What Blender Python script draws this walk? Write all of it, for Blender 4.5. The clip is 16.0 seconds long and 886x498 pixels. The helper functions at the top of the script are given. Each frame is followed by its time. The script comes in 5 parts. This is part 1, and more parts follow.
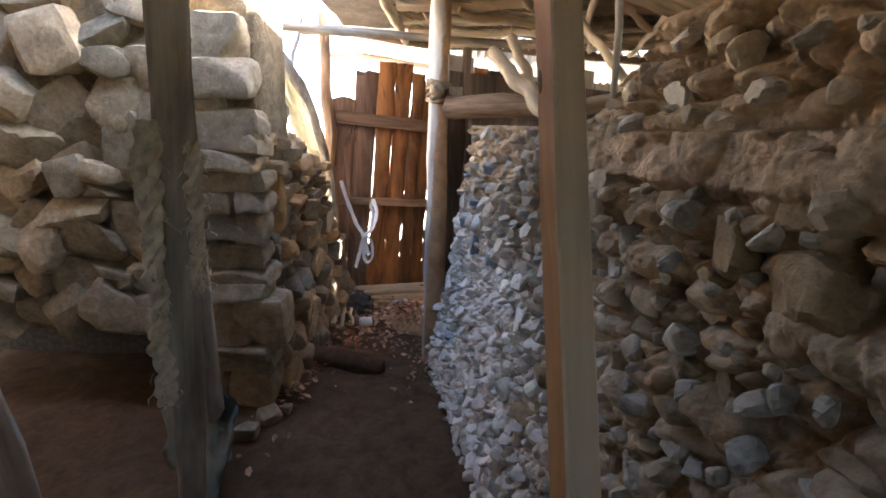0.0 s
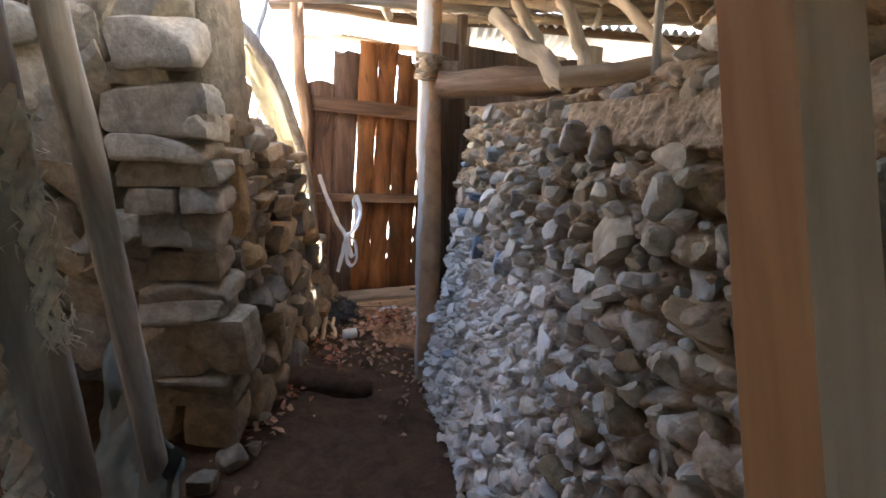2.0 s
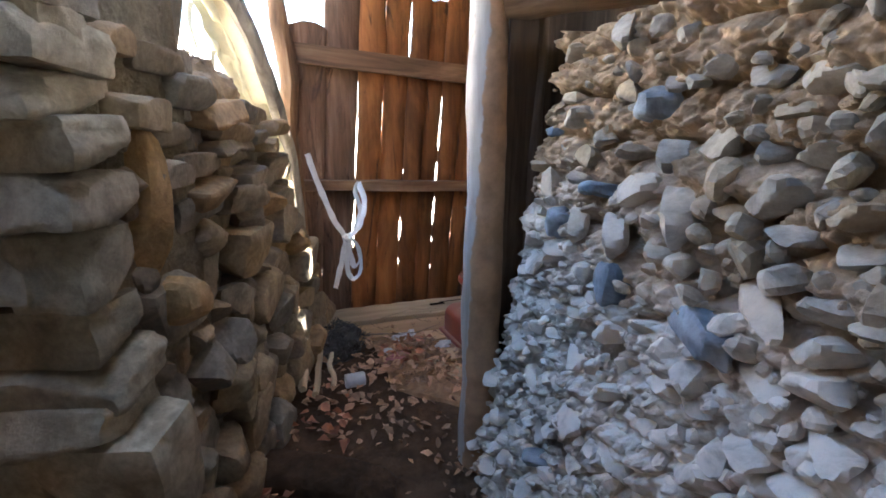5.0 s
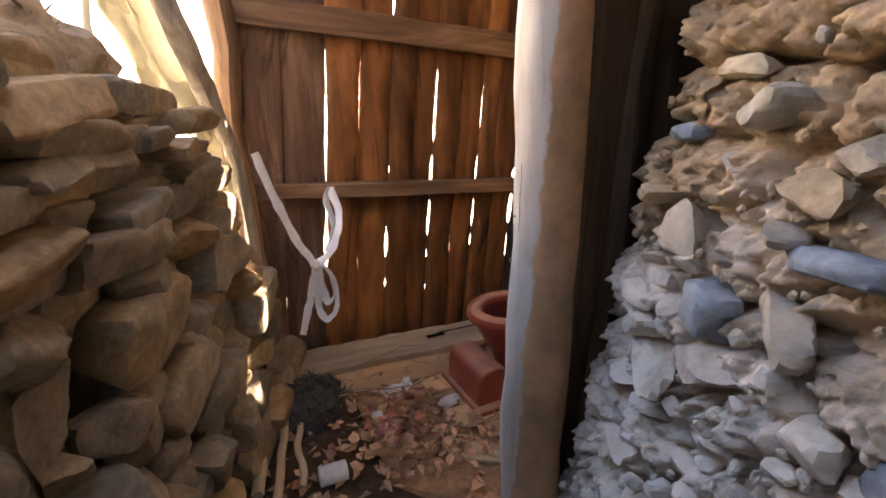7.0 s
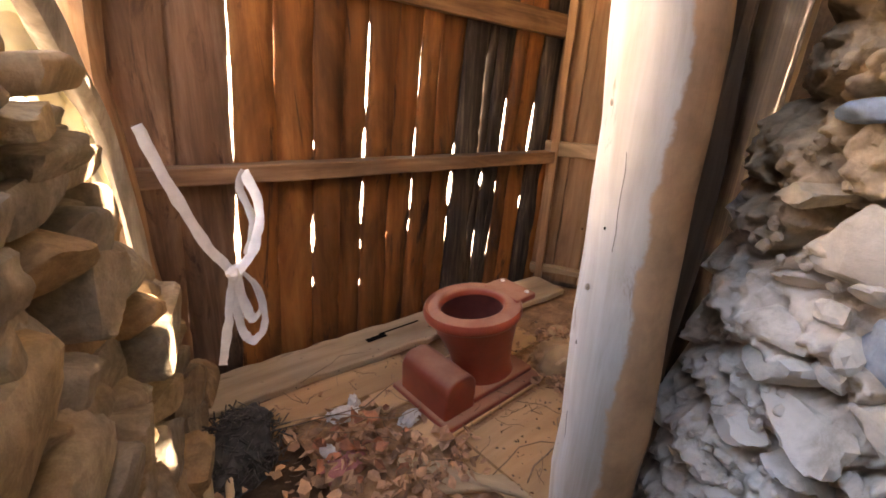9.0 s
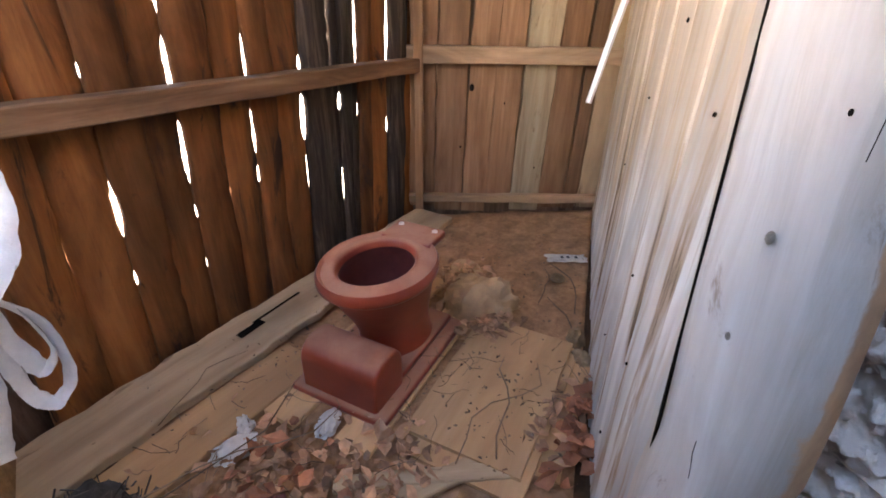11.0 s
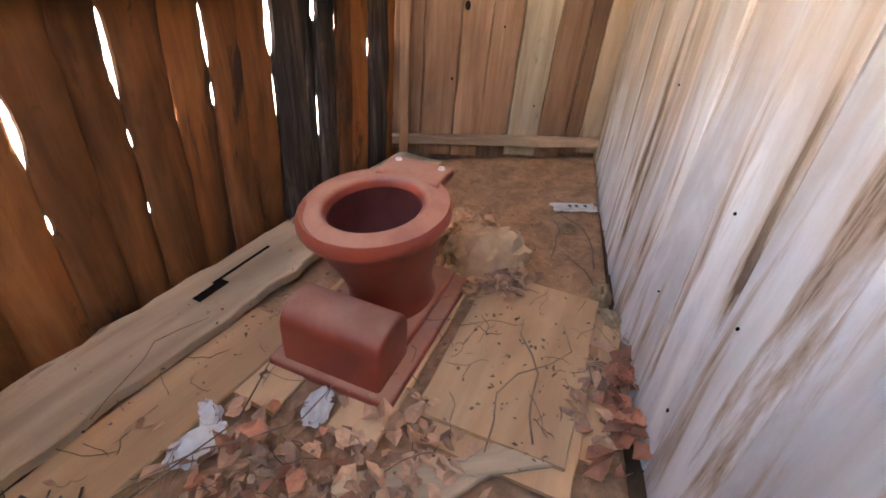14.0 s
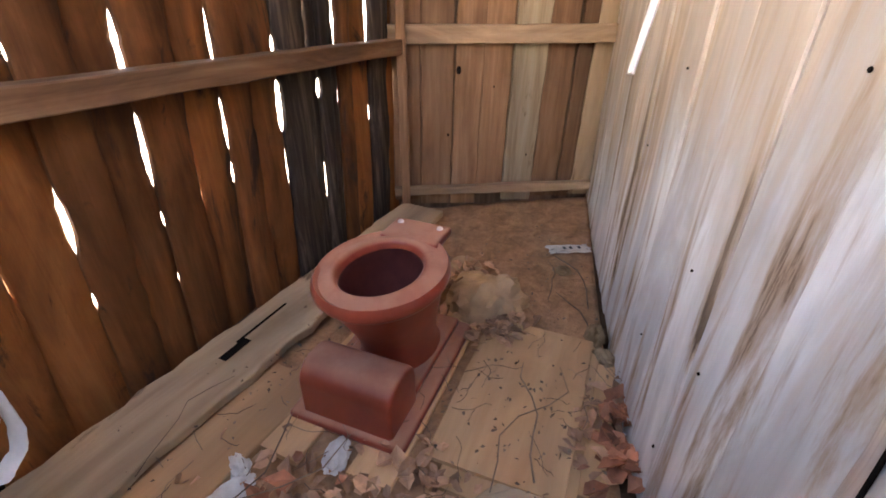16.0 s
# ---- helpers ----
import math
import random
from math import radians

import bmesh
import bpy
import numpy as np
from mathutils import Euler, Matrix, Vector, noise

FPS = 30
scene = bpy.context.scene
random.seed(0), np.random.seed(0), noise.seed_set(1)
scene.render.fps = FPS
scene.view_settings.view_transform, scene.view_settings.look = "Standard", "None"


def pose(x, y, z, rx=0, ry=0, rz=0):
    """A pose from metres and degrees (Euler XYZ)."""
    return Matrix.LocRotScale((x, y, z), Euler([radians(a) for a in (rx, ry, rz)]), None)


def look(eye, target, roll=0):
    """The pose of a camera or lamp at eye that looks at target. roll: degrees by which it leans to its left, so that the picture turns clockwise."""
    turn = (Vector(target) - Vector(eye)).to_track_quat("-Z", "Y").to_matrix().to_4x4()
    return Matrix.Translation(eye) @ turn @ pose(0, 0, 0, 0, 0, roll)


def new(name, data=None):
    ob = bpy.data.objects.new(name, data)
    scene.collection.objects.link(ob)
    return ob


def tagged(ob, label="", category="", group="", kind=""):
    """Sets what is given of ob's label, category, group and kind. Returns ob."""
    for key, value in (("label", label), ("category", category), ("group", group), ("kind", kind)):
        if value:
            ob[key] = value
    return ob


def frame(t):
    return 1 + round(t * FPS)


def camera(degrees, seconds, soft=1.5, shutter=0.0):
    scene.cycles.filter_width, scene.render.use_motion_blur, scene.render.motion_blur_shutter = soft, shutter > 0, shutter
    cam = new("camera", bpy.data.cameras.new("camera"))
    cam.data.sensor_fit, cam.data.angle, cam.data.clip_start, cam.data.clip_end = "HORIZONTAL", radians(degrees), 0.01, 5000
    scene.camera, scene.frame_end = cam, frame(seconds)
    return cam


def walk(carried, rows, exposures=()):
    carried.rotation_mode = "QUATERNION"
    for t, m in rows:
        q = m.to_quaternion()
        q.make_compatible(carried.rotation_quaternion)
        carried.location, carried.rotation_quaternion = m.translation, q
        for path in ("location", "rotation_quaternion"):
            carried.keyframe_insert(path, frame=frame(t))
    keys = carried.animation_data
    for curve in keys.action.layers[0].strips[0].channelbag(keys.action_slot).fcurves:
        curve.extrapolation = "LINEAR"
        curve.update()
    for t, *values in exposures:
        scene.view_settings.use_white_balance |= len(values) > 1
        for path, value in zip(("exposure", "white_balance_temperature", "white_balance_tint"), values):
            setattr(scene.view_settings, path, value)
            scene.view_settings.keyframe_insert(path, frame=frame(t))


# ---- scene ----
cam = camera(87.4, 16.0, soft=1.7)
PATH = [
    (0, (0.097, 0.038, 1.52), (0.072, 1.985, 1.063), 2.0),
    (0.5, (0.096, 0.088, 1.505), (0.129, 2.028, 1.02), 1.3),
    (1, (0.104, 0.223, 1.484), (0.128, 2.174, 1.045), 0.6),
    (1.5, (0.084, 0.352, 1.465), (0.124, 2.305, 1.036), 2.2),
    (2, (0.045, 0.464, 1.453), (0.078, 2.408, 0.982), 1.4),
    (2.5, (-0.085, 0.662, 1.434), (-0.025, 2.591, 0.911), 1.4),
    (3, (-0.173, 0.783, 1.423), (-0.095, 2.71, 0.894), 0.9),
    (3.2, (-0.194, 0.82, 1.425), (-0.12, 2.746, 0.891), -0.2),
    (5.3, (-0.211, 1.647, 1.336), (-0.142, 3.572, 0.796), 1.2),
    (5.5, (-0.224, 1.744, 1.356), (-0.172, 3.669, 0.815), -0.1),
    (6, (-0.238, 1.865, 1.405), (-0.155, 3.788, 0.862), -1.5),
    (6.5, (-0.25, 2.089, 1.369), (-0.125, 4.0, 0.795), 0.0),
    (7, (-0.288, 2.24, 1.364), (-0.131, 4.131, 0.734), 0.6),
    (7.5, (-0.384, 2.38, 1.364), (-0.152, 4.256, 0.713), -0.7),
    (8, (-0.475, 2.489, 1.359), (-0.04, 4.314, 0.664), 1.3),
    (8.2, (-0.497, 2.505, 1.36), (-0.008, 4.322, 0.681), 2.2),
    (10.3, (-0.474, 2.942, 1.238), (0.383, 4.489, 0.303), 0.9),
    (10.5, (-0.475, 2.987, 1.224), (0.453, 4.482, 0.275), 0.9),
    (11, (-0.472, 3.08, 1.197), (0.659, 4.406, 0.215), 1.1),
    (11.5, (-0.481, 3.158, 1.173), (0.798, 4.319, 0.165), 3.0),
    (12, (-0.496, 3.229, 1.131), (0.796, 4.347, 0.09), 4.1),
    (12.5, (-0.46, 3.301, 1.057), (0.807, 4.424, -0.008), 3.9),
    (13, (-0.441, 3.343, 1.002), (0.781, 4.489, -0.09), 3.8),
    (13.5, (-0.424, 3.346, 1.0), (0.779, 4.493, -0.112), 3.6),
    (14, (-0.424, 3.353, 0.998), (0.776, 4.494, -0.125), 4.1),
    (14.5, (-0.421, 3.347, 1.012), (0.772, 4.484, -0.12), 3.5),
    (15, (-0.442, 3.34, 1.052), (0.772, 4.511, -0.023), 2.1),
    (15.5, (-0.453, 3.302, 1.108), (0.775, 4.515, 0.098), 0.6),
    (16, (-0.461, 3.286, 1.133), (0.759, 4.506, 0.121), 0.4),
]
LIGHT = [(0.0, 4.15, 6150, 11), (2.0, 4.15, 6150, 11), (3.0, 4.2, 5950, 8), (5.5, 4.12, 5750, 7), (6.5, 3.85, 6550, 13), (7.5, 4.05, 8100, 21), (8.0, 4.17, 8400, 21), (10.5, 4.66, 7050, 19), (11.0, 4.46, 6500, 15), (12.0, 4.36, 6550, 15), (13.0, 4.71, 6800, 16), (14.0, 4.81, 6750, 17), (15.5, 4.66, 6650, 16), (16.0, 4.46, 6600, 16)]
walk(cam, [(t, look(eye, target, roll)) for t, eye, target, roll in PATH], exposures=LIGHT)

# ---- world, sun, exposure ----
SUN_ELEV, SUN_AZ = 35.0, 78.0
world = bpy.data.worlds.new("world")
scene.world = world
world.use_nodes = True
wn = world.node_tree.nodes
sky = wn.new("ShaderNodeTexSky")
sky.sky_type, sky.sun_disc = "NISHITA", False
sky.sun_elevation, sky.sun_rotation = radians(SUN_ELEV), radians(SUN_AZ)
sky.dust_density = 2.5
wn["Background"].inputs["Strength"].default_value = 0.15
world.node_tree.links.new(sky.outputs["Color"], wn["Background"].inputs["Color"])
sun = new("sun", bpy.data.lights.new("sun", "SUN"))
sun.data.energy, sun.data.angle, sun.data.color = 5.0, radians(0.6), (1.0, 0.93, 0.82)
sun_to = Vector((math.sin(radians(SUN_AZ)) * math.cos(radians(SUN_ELEV)), math.cos(radians(SUN_AZ)) * math.cos(radians(SUN_ELEV)), math.sin(radians(SUN_ELEV))))
sun.matrix_world = look(sun_to * 20, (0, 0, 0))


# ---- materials ----
def shader(name, rough=0.85, spec=0.3):
    m = bpy.data.materials.new(name)
    m.use_nodes = True
    b = m.node_tree.nodes["Principled BSDF"]
    b.inputs["Roughness"].default_value = rough
    b.inputs["Specular IOR Level"].default_value = spec
    return m, m.node_tree.nodes, m.node_tree.links, b


def coords(nodes, links, world_space, stretch):
    if world_space:
        src = nodes.new("ShaderNodeNewGeometry").outputs["Position"]
    else:
        src = nodes.new("ShaderNodeTexCoord").outputs["Object"]
    mp = nodes.new("ShaderNodeMapping")
    mp.inputs["Scale"].default_value = stretch
    links.new(src, mp.inputs["Vector"])
    return mp


def tex(nodes, links, vec, scale, detail=6.0, rough=0.6, distortion=0.0):
    n = nodes.new("ShaderNodeTexNoise")
    n.inputs["Scale"].default_value, n.inputs["Detail"].default_value = scale, detail
    n.inputs["Roughness"].default_value, n.inputs["Distortion"].default_value = rough, distortion
    links.new(vec.outputs[0], n.inputs["Vector"])
    return n


def ramp(nodes, links, fac, stops):
    r = nodes.new("ShaderNodeValToRGB")
    while len(r.color_ramp.elements) < len(stops):
        r.color_ramp.elements.new(0.5)
    for e, (p, c) in zip(r.color_ramp.elements, stops):
        e.position, e.color = p, (*c, 1)
    links.new(fac, r.inputs[0])
    return r


def blend(nodes, links, kind, fac, a, b):
    x = nodes.new("ShaderNodeMix")
    x.data_type, x.blend_type = "RGBA", kind
    for sock, v in ((x.inputs[0], fac), (x.inputs[6], a), (x.inputs[7], b)):
        if isinstance(v, (int, float)):
            sock.default_value = v
        elif isinstance(v, tuple):
            sock.default_value = (*v, 1)
        else:
            links.new(v, sock)
    return x.outputs[2]


def maths(nodes, links, op, a, b=0.0):
    x = nodes.new("ShaderNodeMath")
    x.operation, x.use_clamp = op, False
    for sock, v in ((x.inputs[0], a), (x.inputs[1], b)):
        if isinstance(v, (int, float)):
            sock.default_value = v
        else:
            links.new(v, sock)
    return x.outputs[0]


def span(nodes, links, v, lo, hi, to_lo=0.0, to_hi=1.0):
    x = nodes.new("ShaderNodeMapRange")
    x.interpolation_type = "SMOOTHSTEP"
    for i, q in enumerate((lo, hi, to_lo, to_hi)):
        x.inputs[i + 1].default_value = q
    links.new(v, x.inputs[0])
    return x.outputs[0]


def bumped(nodes, links, b, height, strength, dist):
    n = nodes.new("ShaderNodeBump")
    n.inputs["Strength"].default_value, n.inputs["Distance"].default_value = strength, dist
    links.new(height, n.inputs["Height"])
    links.new(n.outputs[0], b.inputs["Normal"])


def wood(name, dark, mid, light, grain=26.0, rough=0.8, bump=0.5, stain=None, spread=0.5, island=False, stain_lo=0.55, tone_lo=0.5, tone_hi=1.35, stain_scale=9.0, core=None):
    """Long-grained wood; the grain runs along local z."""
    m, N, L, b = shader(name, rough)
    vec = coords(N, L, False, (1, 1, 0.06))
    wide = coords(N, L, False, (1, 1, 0.25))
    rnd = N.new("ShaderNodeNewGeometry").outputs["Random Per Island"] if island else N.new("ShaderNodeObjectInfo").outputs["Random"]
    shift = N.new("ShaderNodeVectorMath")
    shift.operation = "ADD"
    off = maths(N, L, "MULTIPLY", rnd, 37.0)
    L.new(vec.outputs[0], shift.inputs[0])
    L.new(off, shift.inputs[1])
    g = tex(N, L, shift, grain, 8, 0.65, 0.6)
    shift2 = N.new("ShaderNodeVectorMath")
    shift2.operation = "ADD"
    L.new(wide.outputs[0], shift2.inputs[0])
    L.new(off, shift2.inputs[1])
    w = tex(N, L, shift2, 5.0, 5, 0.6, 0.8)
    c = ramp(N, L, g.outputs[0], ((0.28, dark), (0.5, mid), (0.72, light))).outputs[0]
    tone = span(N, L, w.outputs[0], 0.28, 0.72, tone_lo, tone_hi)
    col = blend(N, L, "MULTIPLY", 1.0, c, tone)
    each = span(N, L, rnd, 0.0, 1.0, 1.0 - spread * 0.5, 1.0 + spread * 0.4)
    col = blend(N, L, "MULTIPLY", 1.0, col, each)
    if stain:
        s = tex(N, L, shift2, stain_scale, 7, 0.7, 1.5)
        if core:
            lengthwise = coords(N, L, False, (1, 1, 0.1))
            shift3 = N.new("ShaderNodeVectorMath")
            shift3.operation = "ADD"
            L.new(lengthwise.outputs[0], shift3.inputs[0])
            L.new(off, shift3.inputs[1])
            s = tex(N, L, shift3, stain_scale * 2.0, 7, 0.65, 0.4)
        col = blend(N, L, "MIX", span(N, L, s.outputs[0], stain_lo, stain_lo + 0.12), col, stain)
        if core:
            col = blend(N, L, "MIX", span(N, L, s.outputs[0], stain_lo + 0.1, stain_lo + 0.16), col, core)
    L.new(col, b.inputs["Base Color"])
    bumped(N, L, b, g.outputs[0], bump, 0.006)
    return m


def rock(name, cols, skylit_lime=0.0, rough=0.92, scale=14.0, bump=0.6, deep=0.012, crumbs=0.0, island=False):
    """Stone or mud in world space; a colour for each stone, with grain, stains and, on the passage wall, pale lime that
    also paints in skylight.
    """
    m, N, L, b = shader(name, rough, 0.2)
    vec = coords(N, L, True, (1, 1, 1))
    rnd = N.new("ShaderNodeNewGeometry").outputs["Random Per Island"] if island else N.new("ShaderNodeObjectInfo").outputs["Random"]
    big, fine, spots = tex(N, L, vec, 5.0, 5, 0.6), tex(N, L, vec, scale * 4, 8, 0.7), tex(N, L, vec, scale, 6, 0.65, 0.4)
    n = len(cols)
    pick = maths(N, L, "ADD", maths(N, L, "MULTIPLY", rnd, 0.85), maths(N, L, "MULTIPLY", big.outputs[0], 0.22))
    col = ramp(N, L, pick, [(0.08 + 0.9 * i / max(1, n - 1), c) for i, c in enumerate(cols)]).outputs[0]
    col = blend(N, L, "MULTIPLY", 1.0, col, span(N, L, fine.outputs[0], 0.25, 0.75, 0.82, 1.16))
    col = blend(N, L, "MULTIPLY", 1.0, col, span(N, L, spots.outputs[0], 0.3, 0.7, 0.72, 1.2))
    # Pale low patch: lime, strengthened to paint skylight on the far wall.
    if skylit_lime:
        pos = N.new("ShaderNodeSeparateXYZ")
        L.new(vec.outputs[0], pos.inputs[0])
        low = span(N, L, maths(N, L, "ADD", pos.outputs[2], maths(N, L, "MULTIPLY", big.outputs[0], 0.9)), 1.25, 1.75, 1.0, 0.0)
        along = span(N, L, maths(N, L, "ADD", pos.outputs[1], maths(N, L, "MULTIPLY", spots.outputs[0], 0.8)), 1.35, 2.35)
        skylit_splash = maths(N, L, "MULTIPLY", maths(N, L, "MULTIPLY", low, along), span(N, L, spots.outputs[0], 0.24, 0.55, 0.25, 1.0))
        col = blend(N, L, "MIX", maths(N, L, "MULTIPLY", skylit_splash, skylit_lime), col, (0.84, 0.74, 0.64))
    L.new(col, b.inputs["Base Color"])
    h = maths(N, L, "ADD", maths(N, L, "MULTIPLY", spots.outputs[0], 1.4), fine.outputs[0])
    if crumbs:
        for size, k in ((34.0, 1.6), (85.0, 0.8)):
            v = N.new("ShaderNodeTexVoronoi")
            v.inputs["Scale"].default_value = size
            warp = N.new("ShaderNodeVectorMath")
            warp.operation = "MULTIPLY_ADD"
            L.new(fine.outputs["Color"], warp.inputs[0])
            warp.inputs[1].default_value = (0.03, 0.03, 0.03)
            L.new(vec.outputs[0], warp.inputs[2])
            L.new(warp.outputs[0], v.inputs["Vector"])
            h = maths(N, L, "SUBTRACT", h, maths(N, L, "MULTIPLY", v.outputs["Distance"], k * crumbs))
    bumped(N, L, b, h, bump, deep)
    return m


def plain(name, col, rough=0.6, var=0.25, scale=12.0, bump=0.2, metal=0.0, dust=None, spec=0.4, island=False, thin=0.0):
    """A surface of one colour with blotches, dust that lies on it and a fine relief."""
    m, N, L, b = shader(name, rough, spec)
    b.inputs["Metallic"].default_value = metal
    vec = coords(N, L, False, (1, 1, 1))
    a, f = tex(N, L, vec, scale, 6, 0.6), tex(N, L, vec, scale * 7, 5, 0.7)
    c = blend(N, L, "MULTIPLY", 1.0, col, span(N, L, a.outputs[0], 0.25, 0.75, 1 - var, 1 + var))
    if island:
        r = N.new("ShaderNodeNewGeometry").outputs["Random Per Island"]
        c = blend(N, L, "MULTIPLY", 1.0, c, span(N, L, r, 0, 1, 0.65, 1.4))
    if dust:
        g = N.new("ShaderNodeSeparateXYZ")
        L.new(N.new("ShaderNodeNewGeometry").outputs["Normal"], g.inputs[0])
        up = maths(N, L, "MULTIPLY", span(N, L, g.outputs[2], 0.45, 1.0), span(N, L, a.outputs[0], 0.3, 0.6, 0.45, 0.85))
        c = blend(N, L, "MIX", up, c, dust)
        L.new(span(N, L, up, 0, 0.7, rough, 0.95), b.inputs["Roughness"])
    L.new(c, b.inputs["Base Color"])
    if thin:
        b.inputs["Transmission Weight"].default_value = thin
    bumped(N, L, b, f.outputs[0], bump, 0.003)
    return m


MUD = rock("mud", ((0.35, 0.24, 0.14), (0.43, 0.305, 0.19), (0.5, 0.37, 0.245)), skylit_lime=0.95, bump=0.6, deep=0.01, crumbs=0.75)
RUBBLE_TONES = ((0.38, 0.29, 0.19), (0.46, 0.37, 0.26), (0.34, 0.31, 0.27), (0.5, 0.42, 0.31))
RUBBLE = rock("rubble_stone", RUBBLE_TONES, skylit_lime=0.85, bump=0.4, deep=0.01)
SMALL_RUBBLE = rock("small_rubble", RUBBLE_TONES, skylit_lime=0.9, bump=0.4, deep=0.008, island=True)
CAKED = rock("mud_caked_stone", ((0.27, 0.18, 0.095), (0.34, 0.235, 0.13), (0.29, 0.225, 0.15)), bump=0.6, deep=0.012, crumbs=0.3)
BLUE_STONE = rock("blue_stone", ((0.17, 0.21, 0.27), (0.22, 0.26, 0.31), (0.3, 0.32, 0.34)), skylit_lime=0.2, bump=0.4)
PALE_STONE = rock("pale_field_stone", ((0.36, 0.285, 0.185), (0.29, 0.25, 0.18), (0.46, 0.365, 0.24), (0.34, 0.28, 0.2)), bump=0.4, deep=0.012)
DRY = rock("dry_stone", ((0.27, 0.2, 0.125), (0.22, 0.185, 0.14), (0.35, 0.245, 0.135), (0.27, 0.22, 0.155), (0.36, 0.22, 0.105)), bump=0.45, deep=0.01)
CLAY = rock("orange_clay", ((0.45, 0.26, 0.1), (0.5, 0.32, 0.15)), bump=0.5)
CORE = rock("wall_core_earth", ((0.3, 0.23, 0.14), (0.38, 0.29, 0.18)), bump=0.9, deep=0.03)
SOIL = rock("floor_soil", ((0.06, 0.03, 0.015), (0.09, 0.048, 0.024), (0.125, 0.072, 0.038)), bump=1.0, scale=9.0)
GROUND = rock("dry_ground", ((0.4, 0.34, 0.25), (0.5, 0.44, 0.34)), scale=3.0)
PLANK = wood("orange_plank", (0.14, 0.048, 0.014), (0.255, 0.095, 0.026), (0.34, 0.14, 0.044), stain=(0.05, 0.024, 0.013), spread=0.6, grain=15, stain_lo=0.545, stain_scale=6.0, tone_lo=0.42, bump=0.7)
DULLPLANK = wood("dull_split_plank", (0.1, 0.05, 0.025), (0.19, 0.105, 0.06), (0.29, 0.18, 0.115), stain=(0.07, 0.035, 0.02), spread=0.2, grain=18, stain_lo=0.56, stain_scale=6.0, bump=0.8)
BARK = wood("blackened_plank", (0.02, 0.014, 0.01), (0.06, 0.04, 0.028), (0.2, 0.15, 0.11), grain=34, bump=0.8)
RAIL = wood("rail_wood", (0.13, 0.065, 0.03), (0.24, 0.13, 0.065), (0.33, 0.2, 0.11), spread=0.3)
BACKPLANK = wood("dull_plank", (0.16, 0.085, 0.042), (0.23, 0.128, 0.066), (0.3, 0.18, 0.1), spread=0.8, tone_lo=0.7, tone_hi=1.2, stain=(0.1, 0.055, 0.03), stain_lo=0.66)
PALEBACK = wood("pale_mottled_plank", (0.22, 0.16, 0.095), (0.34, 0.265, 0.165), (0.43, 0.36, 0.25), spread=0.1, tone_lo=0.75, tone_hi=1.15, stain=(0.16, 0.1, 0.05), stain_lo=0.6)
LIMED = wood("limed_plank", (0.69, 0.67, 0.62), (0.76, 0.755, 0.725), (0.81, 0.815, 0.8), spread=0.08, grain=12, stain=(0.43, 0.33, 0.23), tone_lo=0.68, tone_hi=1.12, stain_lo=0.5, stain_scale=5.0, bump=0.5, core=(0.13, 0.085, 0.05))
# lime covers the partition low down and near the entry; higher up and farther in it has worn to tan wood, a blend that
# also paints in the dimmer light there
N, L = LIMED.node_tree.nodes, LIMED.node_tree.links
gloss = [n for n in N if n.type == "BSDF_PRINCIPLED"][0]
place = coords(N, L, True, (1, 1, 1))
streaky = coords(N, L, True, (1, 1, 0.2))
xyz = N.new("ShaderNodeSeparateXYZ")
L.new(place.outputs[0], xyz.inputs[0])
worn = tex(N, L, streaky, 7.0, 7, 0.65, 0.5)
inward = maths(N, L, "ADD", maths(N, L, "MULTIPLY", maths(N, L, "SUBTRACT", xyz.outputs[0], 0.03), 0.3), maths(N, L, "MULTIPLY", maths(N, L, "SUBTRACT", xyz.outputs[1], 3.195), 0.2))
reach = maths(N, L, "ADD", maths(N, L, "ADD", xyz.outputs[2], inward), maths(N, L, "MULTIPLY", maths(N, L, "SUBTRACT", worn.outputs[0], 0.5), 1.5))
tan = blend(N, L, "MULTIPLY", 1.0, (0.47, 0.37, 0.26), span(N, L, worn.outputs[0], 0.3, 0.7, 0.65, 1.2))
L.new(blend(N, L, "MIX", span(N, L, reach, 0.72, 1.3, 0.0, 0.8), gloss.inputs["Base Color"].links[0].from_socket, tan), gloss.inputs["Base Color"])
POST = wood("limed_post", (0.46, 0.38, 0.29), (0.63, 0.56, 0.48), (0.75, 0.71, 0.65), tone_lo=0.75, tone_hi=1.14, spread=0.1, grain=18, stain=(0.25, 0.15, 0.08), stain_lo=0.6, bump=0.5)
# the entry post is limed on the open side only; bare brown wood shows on the other, and the split also paints in side
# light
N, L = POST.node_tree.nodes, POST.node_tree.links
gloss = [n for n in N if n.type == "BSDF_PRINCIPLED"][0]
place = coords(N, L, True, (1, 1, 1))
xyz = N.new("ShaderNodeSeparateXYZ")
L.new(place.outputs[0], xyz.inputs[0])
ragged = tex(N, L, place, 9.0, 6, 0.65)
east = maths(N, L, "SUBTRACT", maths(N, L, "MULTIPLY", xyz.outputs[0], 0.85), maths(N, L, "MULTIPLY", maths(N, L, "SUBTRACT", xyz.outputs[1], 3.165), 0.53))
east = maths(N, L, "ADD", east, maths(N, L, "MULTIPLY", maths(N, L, "SUBTRACT", ragged.outputs[0], 0.5), 0.06))
bare = blend(N, L, "MULTIPLY", 1.0, (0.5, 0.29, 0.15), span(N, L, ragged.outputs[0], 0.3, 0.7, 0.7, 1.2))
L.new(blend(N, L, "MIX", span(N, L, east, 0.006, 0.016, 0.0, 0.95), gloss.inputs["Base Color"].links[0].from_socket, bare), gloss.inputs["Base Color"])
